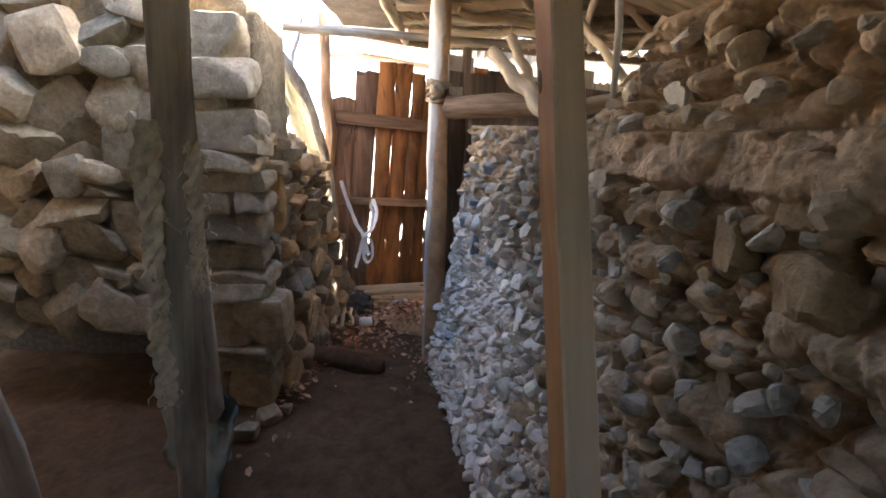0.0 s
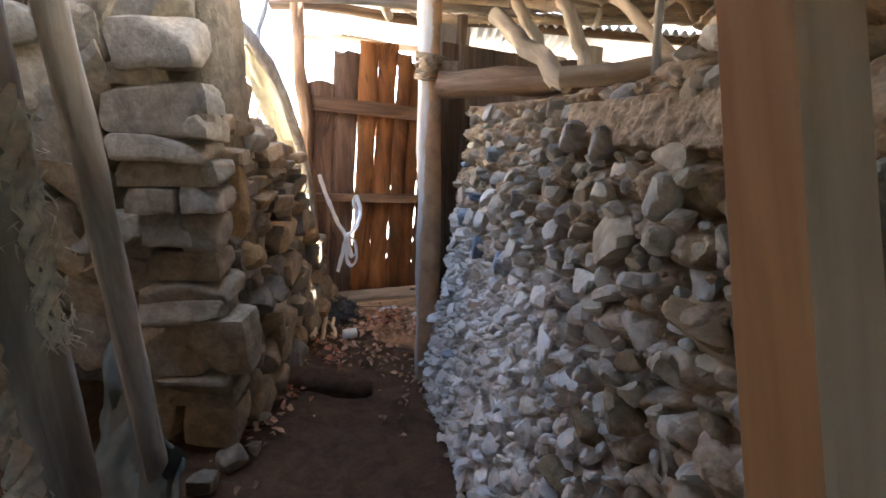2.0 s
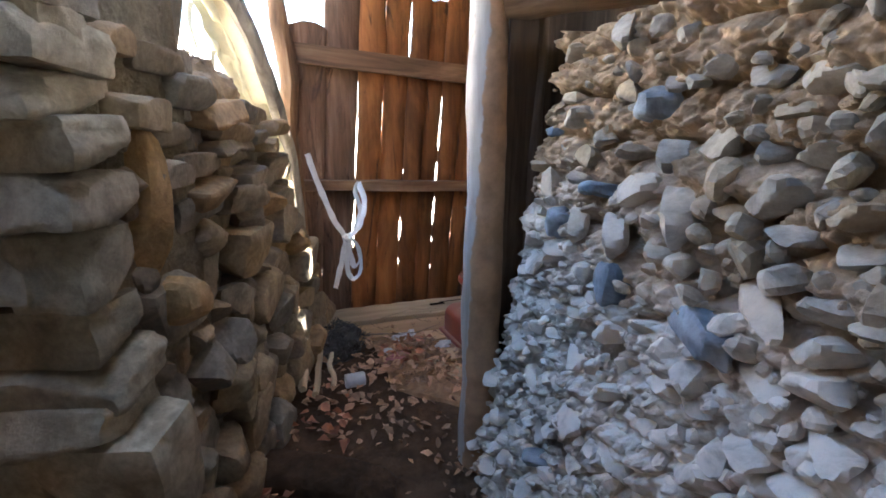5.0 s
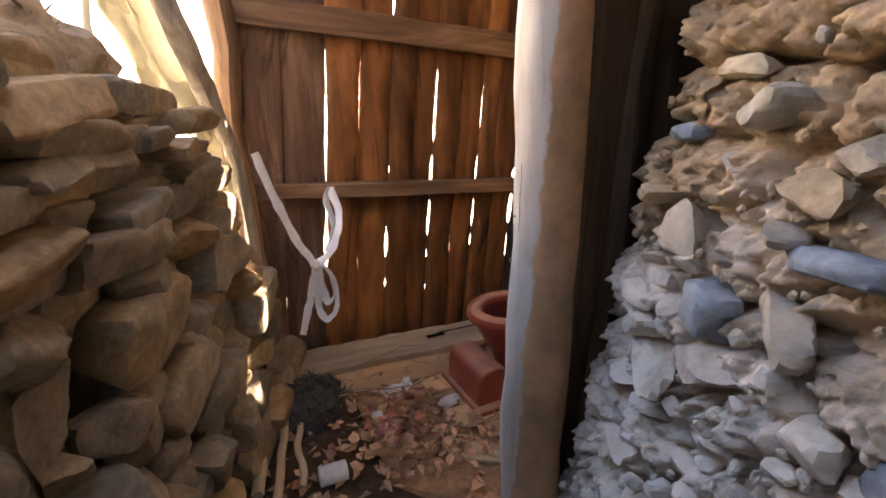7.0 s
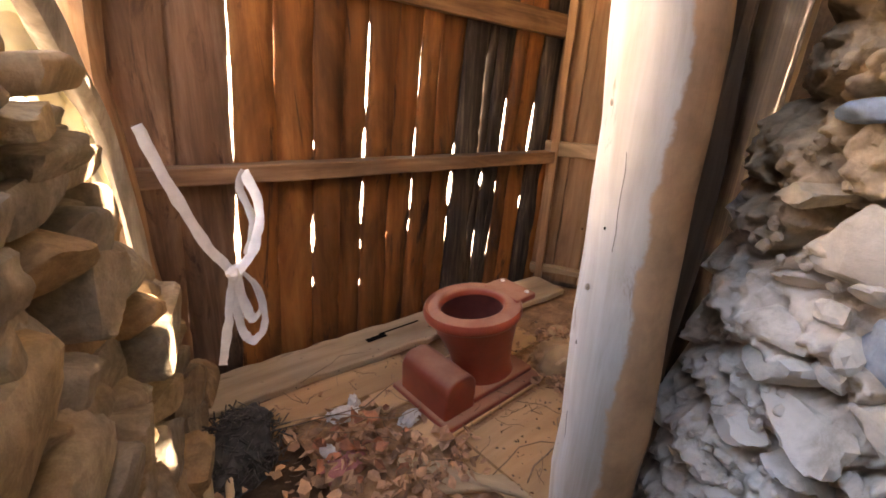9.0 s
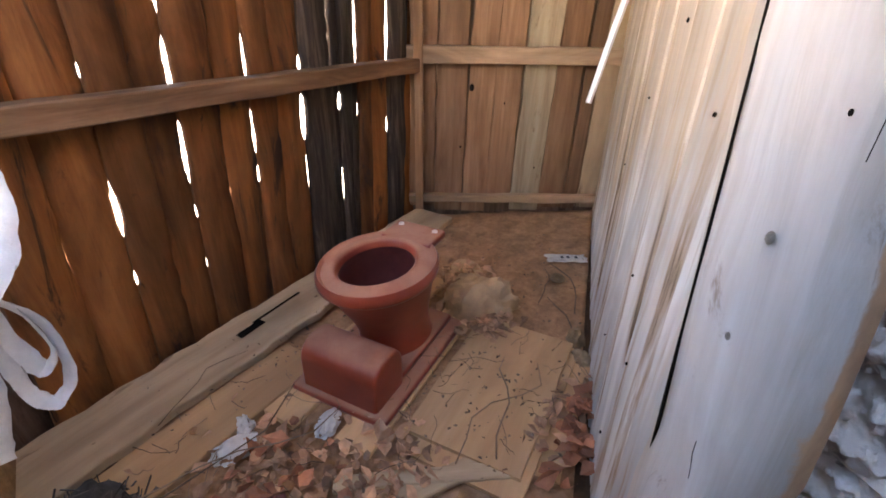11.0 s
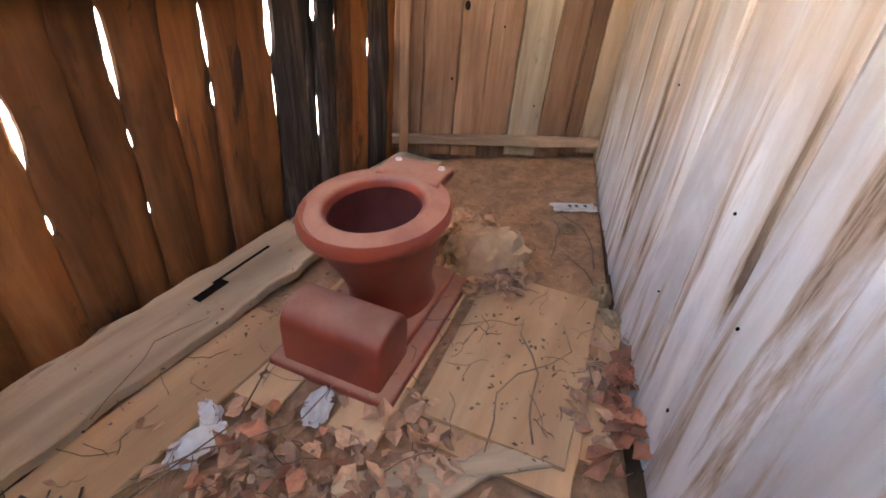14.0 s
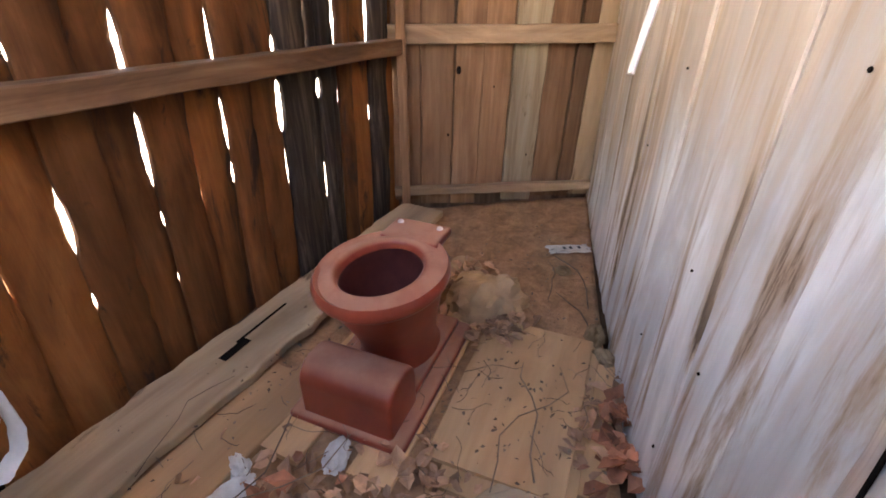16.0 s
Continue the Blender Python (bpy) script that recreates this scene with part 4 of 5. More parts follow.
def tin_sheet(name, x0, x1, y0, y1, z0, z1, drop, label):
    bm = bmesh.new()
    nx = int((x1 - x0) / 0.012)
    lines = []
    for t in (0.0, 0.004):
        rows = []
        for f in (0.0, 0.5, 1.0):
            rows.append([bm.verts.new((x0 + (x1 - x0) * i / nx, y0 + (y1 - y0) * f, z0 + (z1 - z0) * f - drop * (x1 - x0) * i / nx + 0.02 * math.sin(2 * math.pi * i * 0.012 / 0.076) + t)) for i in range(nx + 1)])
        lines.append(rows)
    for rows, flip in ((lines[0], True), (lines[1], False)):
        for a, b in zip(rows, rows[1:]):
            for i in range(nx):
                q = (a[i], a[i + 1], b[i + 1], b[i])
                bm.faces.new(q[::-1] if flip else q)
    for j in (0, 2):
        a, b = lines[0][j], lines[1][j]
        for i in range(nx):
            bm.faces.new((a[i], a[i + 1], b[i + 1], b[i]))
    solid(name, bm, TIN, label, "roof sheet", group="tin sheets")


tin_sheet("tin_sheet", -1.0, 0.55, 4.42, 5.62, 2.52, 2.42, 0.06, "pale corrugated tin roof sheet over the latrine")
# East sheet set low and stretched out of view to block the sun.
tin_sheet("tin_sheet", 0.15, 4.2, 4.43, 5.62, 2.36, 2.22, 0.03, "pale corrugated tin roof sheet over the latrine")
straight_pole("eave_pole", (-1.3, 5.5, 2.4), (2.9, 5.5, 2.1), 0.035, 0.03, POLE, "grey pole under the tin eave", "rafter", 0.2, 71, 0.02, 14, "roof poles")
straight_pole("eave_pole", (-1.3, 4.5, 2.44), (2.9, 4.5, 2.2), 0.04, 0.035, LOG, "dark pole under the tin roof", "rafter", 0.2, 72, 0.02, 14, "roof poles")

# plain unseen walls added to shut out light; the south gap lets some in
for name, q in (("wall_close_south", (-3.3, -2.75, -0.1, -0.35, -2.6, 2.95)), ("wall_close_south", (0.4, -2.75, -0.1, 3.5, -2.6, 2.95)), ("wall_close_south", (-0.346, -2.75, 1.95, 0.396, -2.6, 2.95)), ("wall_close_south", (-0.346, -2.75, -0.1, 0.396, -2.6, 1.4)), ("wall_close_west", (-3.35, -2.6, -0.1, -3.2, 2.9, 2.9)), ("wall_close_east", (3.4, -2.6, -0.1, 3.55, 4.6, 2.2)), ("wall_close_north", (2.02, 4.6, -0.1, 3.55, 4.72, 2.1))):
    solid(name, box(*q), PLASTER, "plain unseen wall added to shut out light", "wall", kind="structure")
solid("wall_close_lid", box(-3.2, 2.85, 0.42, -1.45, 3.1, 0.8), PLASTER, "plain unseen wall added to shut out light", "wall", kind="structure")
# Back of the opening coloured near-black to paint in its shade.
solid("wall_close_void", box(-3.2, 3.0, -0.1, -1.45, 3.1, 0.8), BRUSHWOOD_SHADE, "near-black back of the low opening, its shade painted in", "wall", kind="structure")
# Earth box outside the end wall, added to block light under its planks.
bm = box(-0.1, 0.06, -0.1, 1.35, 0.7, 0.16, 0.03, 3)
solid("earth_bank", bm, SOIL, "earth bank added outside the end wall to stop light", "earth bank", pose(B0.x, B0.y, 0, 0, 0, BACK_TURN), kind="structure")
bm = box(0.9, -2.6, -0.1, 1.35, -0.76, 2.7)
solid("wall_east_near", bm, MUD, "mud wall continuing behind", "wall", kind="structure")

# ---- poles and timber by the entry ----
pole_a = straight_pole("prop_pole", (-0.775, 1.398, -0.04), (-0.255, 0.727, 2.79), 0.043, 0.038, PROP, "grey-brown prop pole wrapped with frayed sacking", "pole", 0.18, 81, 0.005, 22, "prop poles")
straight_pole("prop_pole", (-0.96, 1.973, -0.04), (-0.735, 1.39, 2.72), 0.042, 0.033, PROP, "slender dark leaning prop pole", "pole", 0.18, 83, 0.006, 22, "prop poles")
straight_pole("prop_pole", (-0.82, 0.95, -0.04), (-0.82, 0.6, 2.8), 0.055, 0.045, PROP, "grey-brown prop pole with frayed bark", "pole", 0.2, 85, 0.006, 22, "prop poles")
tim = board(0.056, 0.06, 2.85, 12.3, 0.001, 0.0, 20, 0.002)
axis = Vector((-0.0645, 0.275, 1.0)).normalized()
inward = Vector((-math.cos(radians(285)), -math.sin(radians(285)), 0))
inward = (inward - axis * inward.dot(axis)).normalized()
across = inward.cross(axis)
m = Matrix((across, inward, axis)).transposed().to_4x4()
m.translation = (0.369, 0.353, -0.04)
# The face turned south takes the lit tone.
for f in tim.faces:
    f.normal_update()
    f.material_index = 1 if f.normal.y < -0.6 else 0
timber = solid("timber_prop", tim, TIMBER, "sawn square timber prop, orange-brown with one face painted as lit", "timber", m)
timber.data.materials.append(LITTIMBER)
for zz, rr in ((1.72, 0.005),):
    bm = bmesh.new()
    bmesh.ops.create_uvsphere(bm, u_segments=10, v_segments=6, radius=1)
    part("knot", bm, RAIL, timber, "dark knot", m=Matrix.Translation((-0.0325, 0.006, zz)) @ Matrix.Diagonal((0.002, rr * 1.4, rr * 4, 1)))

# frayed sacking strips down the wrapped pole
rng = random.Random(3)
axis0, axis1 = Vector((-0.768, 1.388, 0)), Vector((-0.4, 0.914, 2.0))
aside, front = Vector((0.88, 0.47, 0)), Vector((0.47, -0.88, 0))
for side, z0, z1 in ((-1, 1.54, 0.8), (1, 1.5, 1.14)):
    sack = thing("sacking_strip", "frayed tan sacking strip hanging on the pole", "sacking", (0, 0, 0), 0, "sacking strips")
    n = 34 if side < 0 else 18
    wide = 0.016 if side < 0 else 0.011
    for k in range(3):
        pts, rad = [], []
        for i in range(n + 1):
            z = z0 + (z1 - z0) * i / n
            turn = i * 0.95 + k * 2.094
            c = axis0.lerp(axis1, z / 2.0) + aside * (-0.05 if side < 0 else 0.034) + front * 0.036
            pts.append(c + aside * wide * (math.cos(turn) + 0.9 * nz(i * 0.3, 3.1, side) + 0.25 * nz(i * 0.7, k * 3.1, side)) + front * 0.012 * math.sin(turn) + Vector((0, 0, 0.01 * nz(i, k, 3))))
            rad.append((0.0125 if side < 0 else 0.009) * (1 + 0.45 * nz(i * 0.9, k, side + 9)) * (0.4 if i in (0, n) else 1))
        part("strand", tube(pts, rad, 7, 0.5, k + side * 3.0, 2, 0.6), STRAW, sack)
    bm = bmesh.new()
    for k in range(240):
        z = z0 + (z1 - z0) * rng.random()
        c = axis0.lerp(axis1, z / 2.0) + aside * (-0.046 if side < 0 else 0.038) + front * 0.035
        d = Vector((rng.gauss(0, 0.5), rng.gauss(0, 0.5), -1)).normalized() * rng.uniform(0.012, 0.035)
        p = [c + Vector((rng.gauss(0, 0.012), rng.gauss(0, 0.012), 0)), None, None]
        p[1], p[2] = p[0] + d * 0.5 + Vector((rng.gauss(0, 0.008), 0, 0)), p[0] + d
        w = Vector((0.83, 0.55, 0)) * rng.uniform(0.0008, 0.002)
        q = [bm.verts.new(v) for v in (p[0] - w, p[0] + w, p[1] + w, p[1] - w, p[2])]
        bm.faces.new((q[0], q[1], q[2], q[3]))
        bm.faces.new((q[3], q[2], q[4]))
    part("fray", bm, STRAW, sack, "frayed loose fibres")

# pale tarp crumpled at the foot of the poles
tv, tf = relief(24, 24, lambda a, b: (-1.25 + 0.42 * a + 0.03 * nz(b * 5, a * 4), 2.2 - 0.32 * a - 0.25 * (1 - b) + 0.05 * nz(a * 6, b * 4, 3), 0.0 + 0.62 * b * (1 - 0.55 * a) + 0.01), lambda p: (p[0] + 0.004, p[1] + 0.008, p[2]))
tagged(joined("tarp", tv, tf, TARP), "pale green tarp slumped against the stone pier", "tarp")

# ---- curved branch and plastic sheet beside the opening ----
BRANCH = [(-1.44, 3.36, 2.62), (-1.34, 3.47, 2.32), (-1.22, 3.6, 2.13), (-1.13, 3.69, 1.98), (-1.05, 3.8, 1.78), (-1.0, 3.92, 1.54), (-0.985, 4.08, 1.3), (-0.985, 4.25, 1.05), (-0.985, 4.33, 0.6), (-0.97, 4.33, 0.0)]
bm = tube(BRANCH, [0.026, 0.03, 0.034, 0.042, 0.04, 0.038, 0.034, 0.03, 0.026, 0.024], 12, 0.35, 4.0, 6)
branch = thing("curved_branch", "grey curved branch leaning on the corner post", "branch")
part("limb", bm, POLE, branch)
part("side_limb", tube([(-1.13, 3.69, 1.98), (-1.15, 3.78, 2.1), (-1.13, 3.88, 2.26), (-1.1, 3.95, 2.5)], [0.022, 0.018, 0.015, 0.011], 8, 0.3, 6.0, 4), POLE, branch, "thin forked side limb")


def sheet_point(a, b):
    """The sheet hangs from the branch on its open side, bunched where it meets the wall's end."""
    f = 2.6 + 4.6 * a
    k = min(int(f), len(BRANCH) - 2)
    p = Vector(BRANCH[k]).lerp(Vector(BRANCH[k + 1]), f - k)
    wide = 0.03 + 0.13 * math.sin(math.pi * min(1.0, a * 0.8 + 0.12)) * (1 + 0.4 * nz(a * 7, 1.5))
    q = p + Vector((-0.035 - wide * b, 0.03 + 0.05 * b + 0.05 * nz(a * 5, b * 3, 2), -0.02 - 0.1 * b + 0.03 * nz(a * 9, b * 6, 6)))
    return (q.x + 0.016 * nz(a * 14, b * 9), q.y, q.z)


shv, shf = relief(60, 16, sheet_point, lambda p: (p[0], p[1] + 0.003, p[2]))
tagged(joined("plastic_sheet", shv, shf, SHEET), "torn yellowed plastic sheet hanging along the branch", "plastic sheet")
for i, (x, y, z, ln) in enumerate(((-1.22, 3.7, 1.8, 0.2), (-1.18, 3.78, 1.62, 0.26))):
    solid("plastic_shred", tube([(x, y, z), (x - 0.012, y, z - ln * 0.4), (x + 0.006, y + 0.01, z - ln)], [0.012, 0.01, 0.004], 8, 0.4, i, 4, 0.2), SHEET, "thin shred of yellowed plastic hanging free", "plastic sheet", group="plastic shreds")

# straw rope round the entry post
rope = thing("rope_binding", "brown straw rope knotted round the entry post", "rope", (0.0, 3.2, 1.83))
for k in range(6):
    pts = [(0.082 * math.cos(a * 0.5236) * (1 + 0.08 * nz(a, k)), 0.082 * math.sin(a * 0.5236) * (1 + 0.08 * nz(a, k + 5)), -0.06 + 0.022 * k + 0.016 * math.sin(a * 0.5236 + k) + 0.008 * nz(a * 0.8, k, 3)) for a in range(13)]
    part("coil", tube(pts, [0.0105] * 13, 7, 0.35, k, 2), ROPE, rope)
for k in range(7):
    pts = [(0.07 + 0.03 * k * 0.4 + 0.03 * nz(i, k, 2), -0.075 + 0.02 * nz(i, k), 0.02 - 0.03 * i + 0.01 * nz(k, i)) for i in range(6)]
    part("tail", tube(pts, [0.009, 0.008, 0.008, 0.007, 0.006, 0.003], 6, 0.4, k, 2), ROPE, rope)
bm = bmesh.new()
bmesh.ops.create_icosphere(bm, subdivisions=3, radius=0.045)
for v in bm.verts:
    v.co *= 1 + 0.25 * nz(v.co.x * 40, v.co.y * 40, v.co.z * 40)
part("knot", bm, ROPE, rope, m=pose(-0.01, -0.1, 0.0))

# white cloth strip tied in a loop
cloth = thing("cloth_strip", "white cloth strip tied in a hanging loop", "cloth strip", (-0.69, 4.21, 0.642))
ST = [((-0.185, -0.09, 0.5), (-0.12, -0.06, 0.28), (-0.05, -0.02, 0.09), (0.0, 0.0, 0.0)),
      ((0.0, 0.0, 0.0), (0.06, 0.05, 0.05), (0.095, 0.14, 0.18), (0.055, 0.2, 0.31)),
      ((0.055, 0.2, 0.31), (0.03, 0.185, 0.25), (0.07, 0.14, 0.14), (0.05, 0.05, 0.04)),
      ((0.0, 0.0, 0.0), (0.0, -0.02, -0.1), (0.012, -0.045, -0.2), (0.045, -0.055, -0.24), (0.085, -0.04, -0.19), (0.08, -0.02, -0.07), (0.03, 0.0, 0.0)),
      ((0.01, 0.0, 0.0), (0.02, -0.01, -0.08), (0.045, -0.02, -0.17), (0.075, -0.02, -0.13), (0.05, 0.0, -0.02)),
      ((0.0, 0.0, 0.0), (-0.02, -0.05, -0.11), (-0.035, -0.1, -0.2), (-0.05, -0.14, -0.27))]
for k, pts in enumerate(ST):
    part("strip", tube(pts, [0.018] * len(pts), 10, 0.45, k * 2.0, 7, 0.16), CLOTH, cloth)
bm = bmesh.new()
bmesh.ops.create_icosphere(bm, subdivisions=3, radius=0.024)
for v in bm.verts:
    v.co *= 1 + 0.35 * nz(v.co.x * 60, v.co.y * 60, v.co.z * 60)
part("knot", bm, CLOTH, cloth)
# ribbon on the partition
solid("tape_ribbon", tube([(0.66, 3.73, 1.4), (0.64, 3.735, 1.24), (0.59, 3.735, 1.1), (0.54, 3.735, 0.96)], [0.013, 0.014, 0.014, 0.012], 8, 0.1, 2.0, 6, 0.6), CLOTH, "pale cloth tape hanging loose beside the partition", "tape")

# ---- latrine ----
T_AT, T_TURN = (-0.055, 4.085, 0.014), 23.0
toilet = thing("toilet", "dusty red-brown ceramic pedestal toilet without lid", "toilet", T_AT, T_TURN)


def outline(hl, hw, n=40, egg=0.0, cx=0.0):
    return [(cx + hl * math.cos(a), hw * math.sin(a) * (1 + egg * math.cos(a))) for a in (2 * math.pi * i / n for i in range(n))]


def loft(loops, close_top=True, close_bottom=True):
    bm = bmesh.new()
    rings = [[bm.verts.new((x, y, z)) for x, y in lp] for lp, z in loops]
    n = len(rings[0])
    for a, b in zip(rings, rings[1:]):
        for k in range(n):
            bm.faces.new((a[k], a[(k + 1) % n], b[(k + 1) % n], b[k]))
    if close_bottom:
        bm.faces.new(rings[0][::-1])
    if close_top:
        bm.faces.new(rings[-1])
    return bm


part("base_plate", box(0.0, -0.187, 0.0, 0.58, 0.183, 0.032, 0.014, 3), CERAMIC, toilet, sharp=1.2)
part("step", box(0.1, -0.14, 0.03, 0.56, 0.14, 0.06, 0.012, 3), CERAMIC, toilet, sharp=1.2)
foot = box(0.022, -0.145, 0.025, 0.185, 0.145, 0.2, 0.0)
arch = [e for e in foot.edges if all(v.co.z > 0.19 for v in e.verts) and abs(e.verts[0].co.x - e.verts[1].co.x) < 1e-5]
bmesh.ops.bevel(foot, geom=arch, offset=0.066, segments=9, affect="EDGES", profile=0.5)
rims = [e for e in foot.edges if len(e.link_faces) == 2 and e.calc_face_angle(0.0) > 1.2 and max(v.co.z for v in e.verts) > 0.03]
bmesh.ops.bevel(foot, geom=rims, offset=0.012, segments=3, affect="EDGES", profile=0.5)
part("trap_housing", foot, CERAMIC, toilet, "rounded box-like trap housing at the front", sharp=1.2)
body = [(outline(0.16, 0.132, cx=0.372), 0.05), (outline(0.15, 0.122, cx=0.366), 0.075), (outline(0.146, 0.118, cx=0.36), 0.12), (outline(0.154, 0.127, cx=0.346), 0.18), (outline(0.17, 0.141, cx=0.328), 0.24),
        (outline(0.186, 0.155, cx=0.31), 0.295), (outline(0.197, 0.165, cx=0.295), 0.345), (outline(0.202, 0.169, cx=0.287), 0.361)]
part("pedestal", loft(body, False, True), CERAMIC, toilet, sharp=1.2)
ring = [(outline(0.2, 0.168, cx=0.285), 0.356), (outline(0.216, 0.182, cx=0.286), 0.364), (outline(0.224, 0.19, cx=0.284), 0.378), (outline(0.224, 0.19, cx=0.284), 0.396), (outline(0.216, 0.182, cx=0.284), 0.410),
        (outline(0.203, 0.17, cx=0.283), 0.4), (outline(0.17, 0.138, cx=0.28), 0.417), (outline(0.156, 0.124, cx=0.278), 0.414), (outline(0.148, 0.115, cx=0.277), 0.404), (outline(0.146, 0.113, cx=0.277), 0.386)]
part("rim", loft(ring, False, False), CERAMIC, toilet, "thick rounded rim", sharp=1.2)
bowl = [(outline(0.146, 0.113, cx=0.277), 0.388), (outline(0.152, 0.12, cx=0.28), 0.356), (outline(0.14, 0.11, cx=0.28), 0.29), (outline(0.11, 0.085, cx=0.3), 0.22), (outline(0.07, 0.055, cx=0.32), 0.16), (outline(0.03, 0.03, cx=0.33), 0.14)]
part("bowl", loft([b for b in bowl], True, False), BOWL, toilet, "dark inside of the bowl", sharp=1.2)
tab = box(0.44, -0.1, 0.382, 0.575, 0.1, 0.415, 0.012, 3)
part("hinge_tab", tab, CERAMIC, toilet, "flat tab with two bolt holes", sharp=1.2)
for y in (-0.07, 0.07):
    bm = bmesh.new()
    bmesh.ops.create_cone(bm, cap_ends=True, segments=14, radius1=0.011, radius2=0.009, depth=0.006)
    part("bolt_hole", bm, BOLT, toilet, "pale dusty bolt hole", m=pose(0.54, y, 0.418))

# floor boards
def floor_board(name, corner, turn, length, width, thick, z, material, label, seed, tilt=0.0, group="floor boards", wave=0.003):
    """A board lying flat: its length runs along the turn from the corner, its width to the left of that."""
    bm = board(width, thick, length, seed, wave, 0.008, 40, 0.003)
    m = pose(corner[0], corner[1], z, 0, tilt, turn) @ Matrix(((0, 0, 1, 0), (1, 0, 0, width / 2), (0, 1, 0, thick / 2), (0, 0, 0, 1)))
    return solid(name, bm, material, label, "board", m, group)


floor_board("long_board", (-0.885, 4.195), 18.3, 2.1, 0.245, 0.035, 0.03, GREYBOARD, "worn long floor board along the plank wall, with a notch", 201, wave=0.012)
floor_board("long_board", (-0.8, 4.03), 18.0, 0.85, 0.19, 0.03, 0.004, BOARD, "pale split floor board in front of the long board", 203)
floor_board("sheet_board", (0.21, 3.535), 23.5, 0.62, 0.37, 0.014, 0.028, BOARD, "dusty tan sheet board lying on the latrine floor", 205)
floor_board("sheet_board", (0.16, 3.49), 23.0, 0.68, 0.34, 0.012, 0.014, BOARD, "dusty tan sheet board under another one", 207)
floor_board("sheet_board", (0.3, 3.47), 25.0, 0.55, 0.3, 0.01, 0.002, BOARD, "dusty tan sheet board at the bottom of the stack", 209)
floor_board("support_board", (-0.19, 4.1), 20.0, 0.95, 0.17, 0.02, 0.008, BOARD, "pale floor board under the toilet", 211)
floor_board("support_board", (-0.06, 3.87), 23.0, 0.75, 0.13, 0.016, 0.006, BOARD, "pale floor board beside the toilet", 213)
floor_board("broken_board", (-0.1, 3.68), -12.0, 0.36, 0.06, 0.02, 0.012, GREYBOARD, "short broken grey board on the litter", 217)
floor_board("broken_board", (-0.2, 3.83), -34.0, 0.5, 0.05, 0.02, 0.015, GREYBOARD, "short broken grey board on the litter", 219)
bm = box(-0.055, -0.016, 0, 0.055, 0.016, 0.003, 0.001, 1)
notch = solid("notch_hole", bm, HOLE, "dark notch cut in the long board", "hole", pose(-0.13, 4.585, 0.066, 0, 0, 20))
bm = box(-0.12, -0.005, 0, 0.12, 0.005, 0.003, 0.001, 1)
solid("slot_hole", bm, HOLE, "dark slot along the long board", "hole", pose(0.0, 4.655, 0.066, 0, 0, 20))


def crumple(sx, sy, sz, seed, res=18, fold=9.0):
    bm = bmesh.new()
    bmesh.ops.create_icosphere(bm, subdivisions=4, radius=1.0)
    for v in bm.verts:
        d = v.co.normalized()
        k = 1 + 0.45 * noise.ridged_multi_fractal((d.x * 1.6 + seed, d.y * 1.6, d.z * 1.6), 0.8, 2.2, 4, 0.9, 2.0) * 0.35 + 0.25 * nz(d.x * 3 + seed, d.y * 3, d.z * 3)
        v.co = Vector((d.x * sx * k, d.y * sy * k, max(-0.02, d.z) * sz * k))
    return bm


def flat_scrap(w, h, seed, curl=0.02):
    v, f = relief(14, 10, lambda a, b: ((a - 0.5) * w + 0.1 * w * nz(b * 3, seed), (b - 0.5) * h + 0.1 * h * nz(a * 3, seed + 3), 0.004 + curl * abs(nz(a * 2.5 + seed, b * 2.5)) * 1.6), lambda p: (p[0], p[1], p[2] - 0.001))
    return v, f


solid("sack", crumple(0.13, 0.09, 0.12, 4.0), SACK, "crumpled tan sack on the floor boards", "sack", pose(0.68, 4.17, 0.03, 0, 0, -25), group="sacks")
solid("sack", crumple(0.12, 0.07, 0.06, 8.0), SACK, "crumpled tan sack on the floor boards", "sack", pose(0.7, 4.3, 0.02, 0, 0, 20), group="sacks")
bm = bmesh.new()
bmesh.ops.create_cone(bm, cap_ends=True, segments=28, radius1=0.075, radius2=0.07, depth=0.02)
solid("round_lid", bm, SACK, "round tan lid lying behind the toilet", "lid", pose(0.82, 4.42, 0.04, 12, 4, 0))
card = thing("paper_card", "white printed paper slip on the floor", "paper", (1.3, 4.205, 0.022), -40)
v, f = flat_scrap(0.2, 0.075, 2.0, 0.006)
ob = joined("sheet", v, f, PAPER)
ob.parent = card
for x in (-0.03, 0.0, 0.04):
    part("print", box(x, -0.012, 0.0, x + 0.014, 0.008, 0.0015), INK, card, "dark print mark", m=pose(0, 0, 0.012))
for i, (x, y, w, seed) in enumerate(((-0.35, 4.13, 0.06, 1), (-0.1, 4.045, 0.05, 3), (-0.3, 4.2, 0.04, 5), (-0.42, 3.95, 0.04, 7))):
    solid("paper_scrap", crumple(w, w * 0.6, w * 0.5, seed), PAPER, "crumpled dirty white paper in the leaf litter", "paper", pose(x, y, 0.02, 0, 0, 40 * i), group="paper scraps")
solid("loose_stone", crumple(0.045, 0.03, 0.05, 12), CAKED, "small dusty stone at the partition's foot", "stone", pose(0.82, 3.8, 0.02, 0, 0, 30))
solid("loose_stone", crumple(0.04, 0.03, 0.03, 15), CAKED, "small dusty stone at the partition's foot", "stone", pose(0.76, 3.73, 0.01, 0, 0, 80))
solid("loose_stone", crumple(0.03, 0.03, 0.02, 17), CAKED, "small dusty stone near the paper slip", "stone", pose(1.12, 4.12, 0.02, 0, 0, 10))
solid("pink_rag", crumple(0.075, 0.05, 0.03, 31), RAG, "faded maroon-pink rag in the leaf litter", "rag", pose(-0.38, 3.88, 0.015, 0, 0, 35))
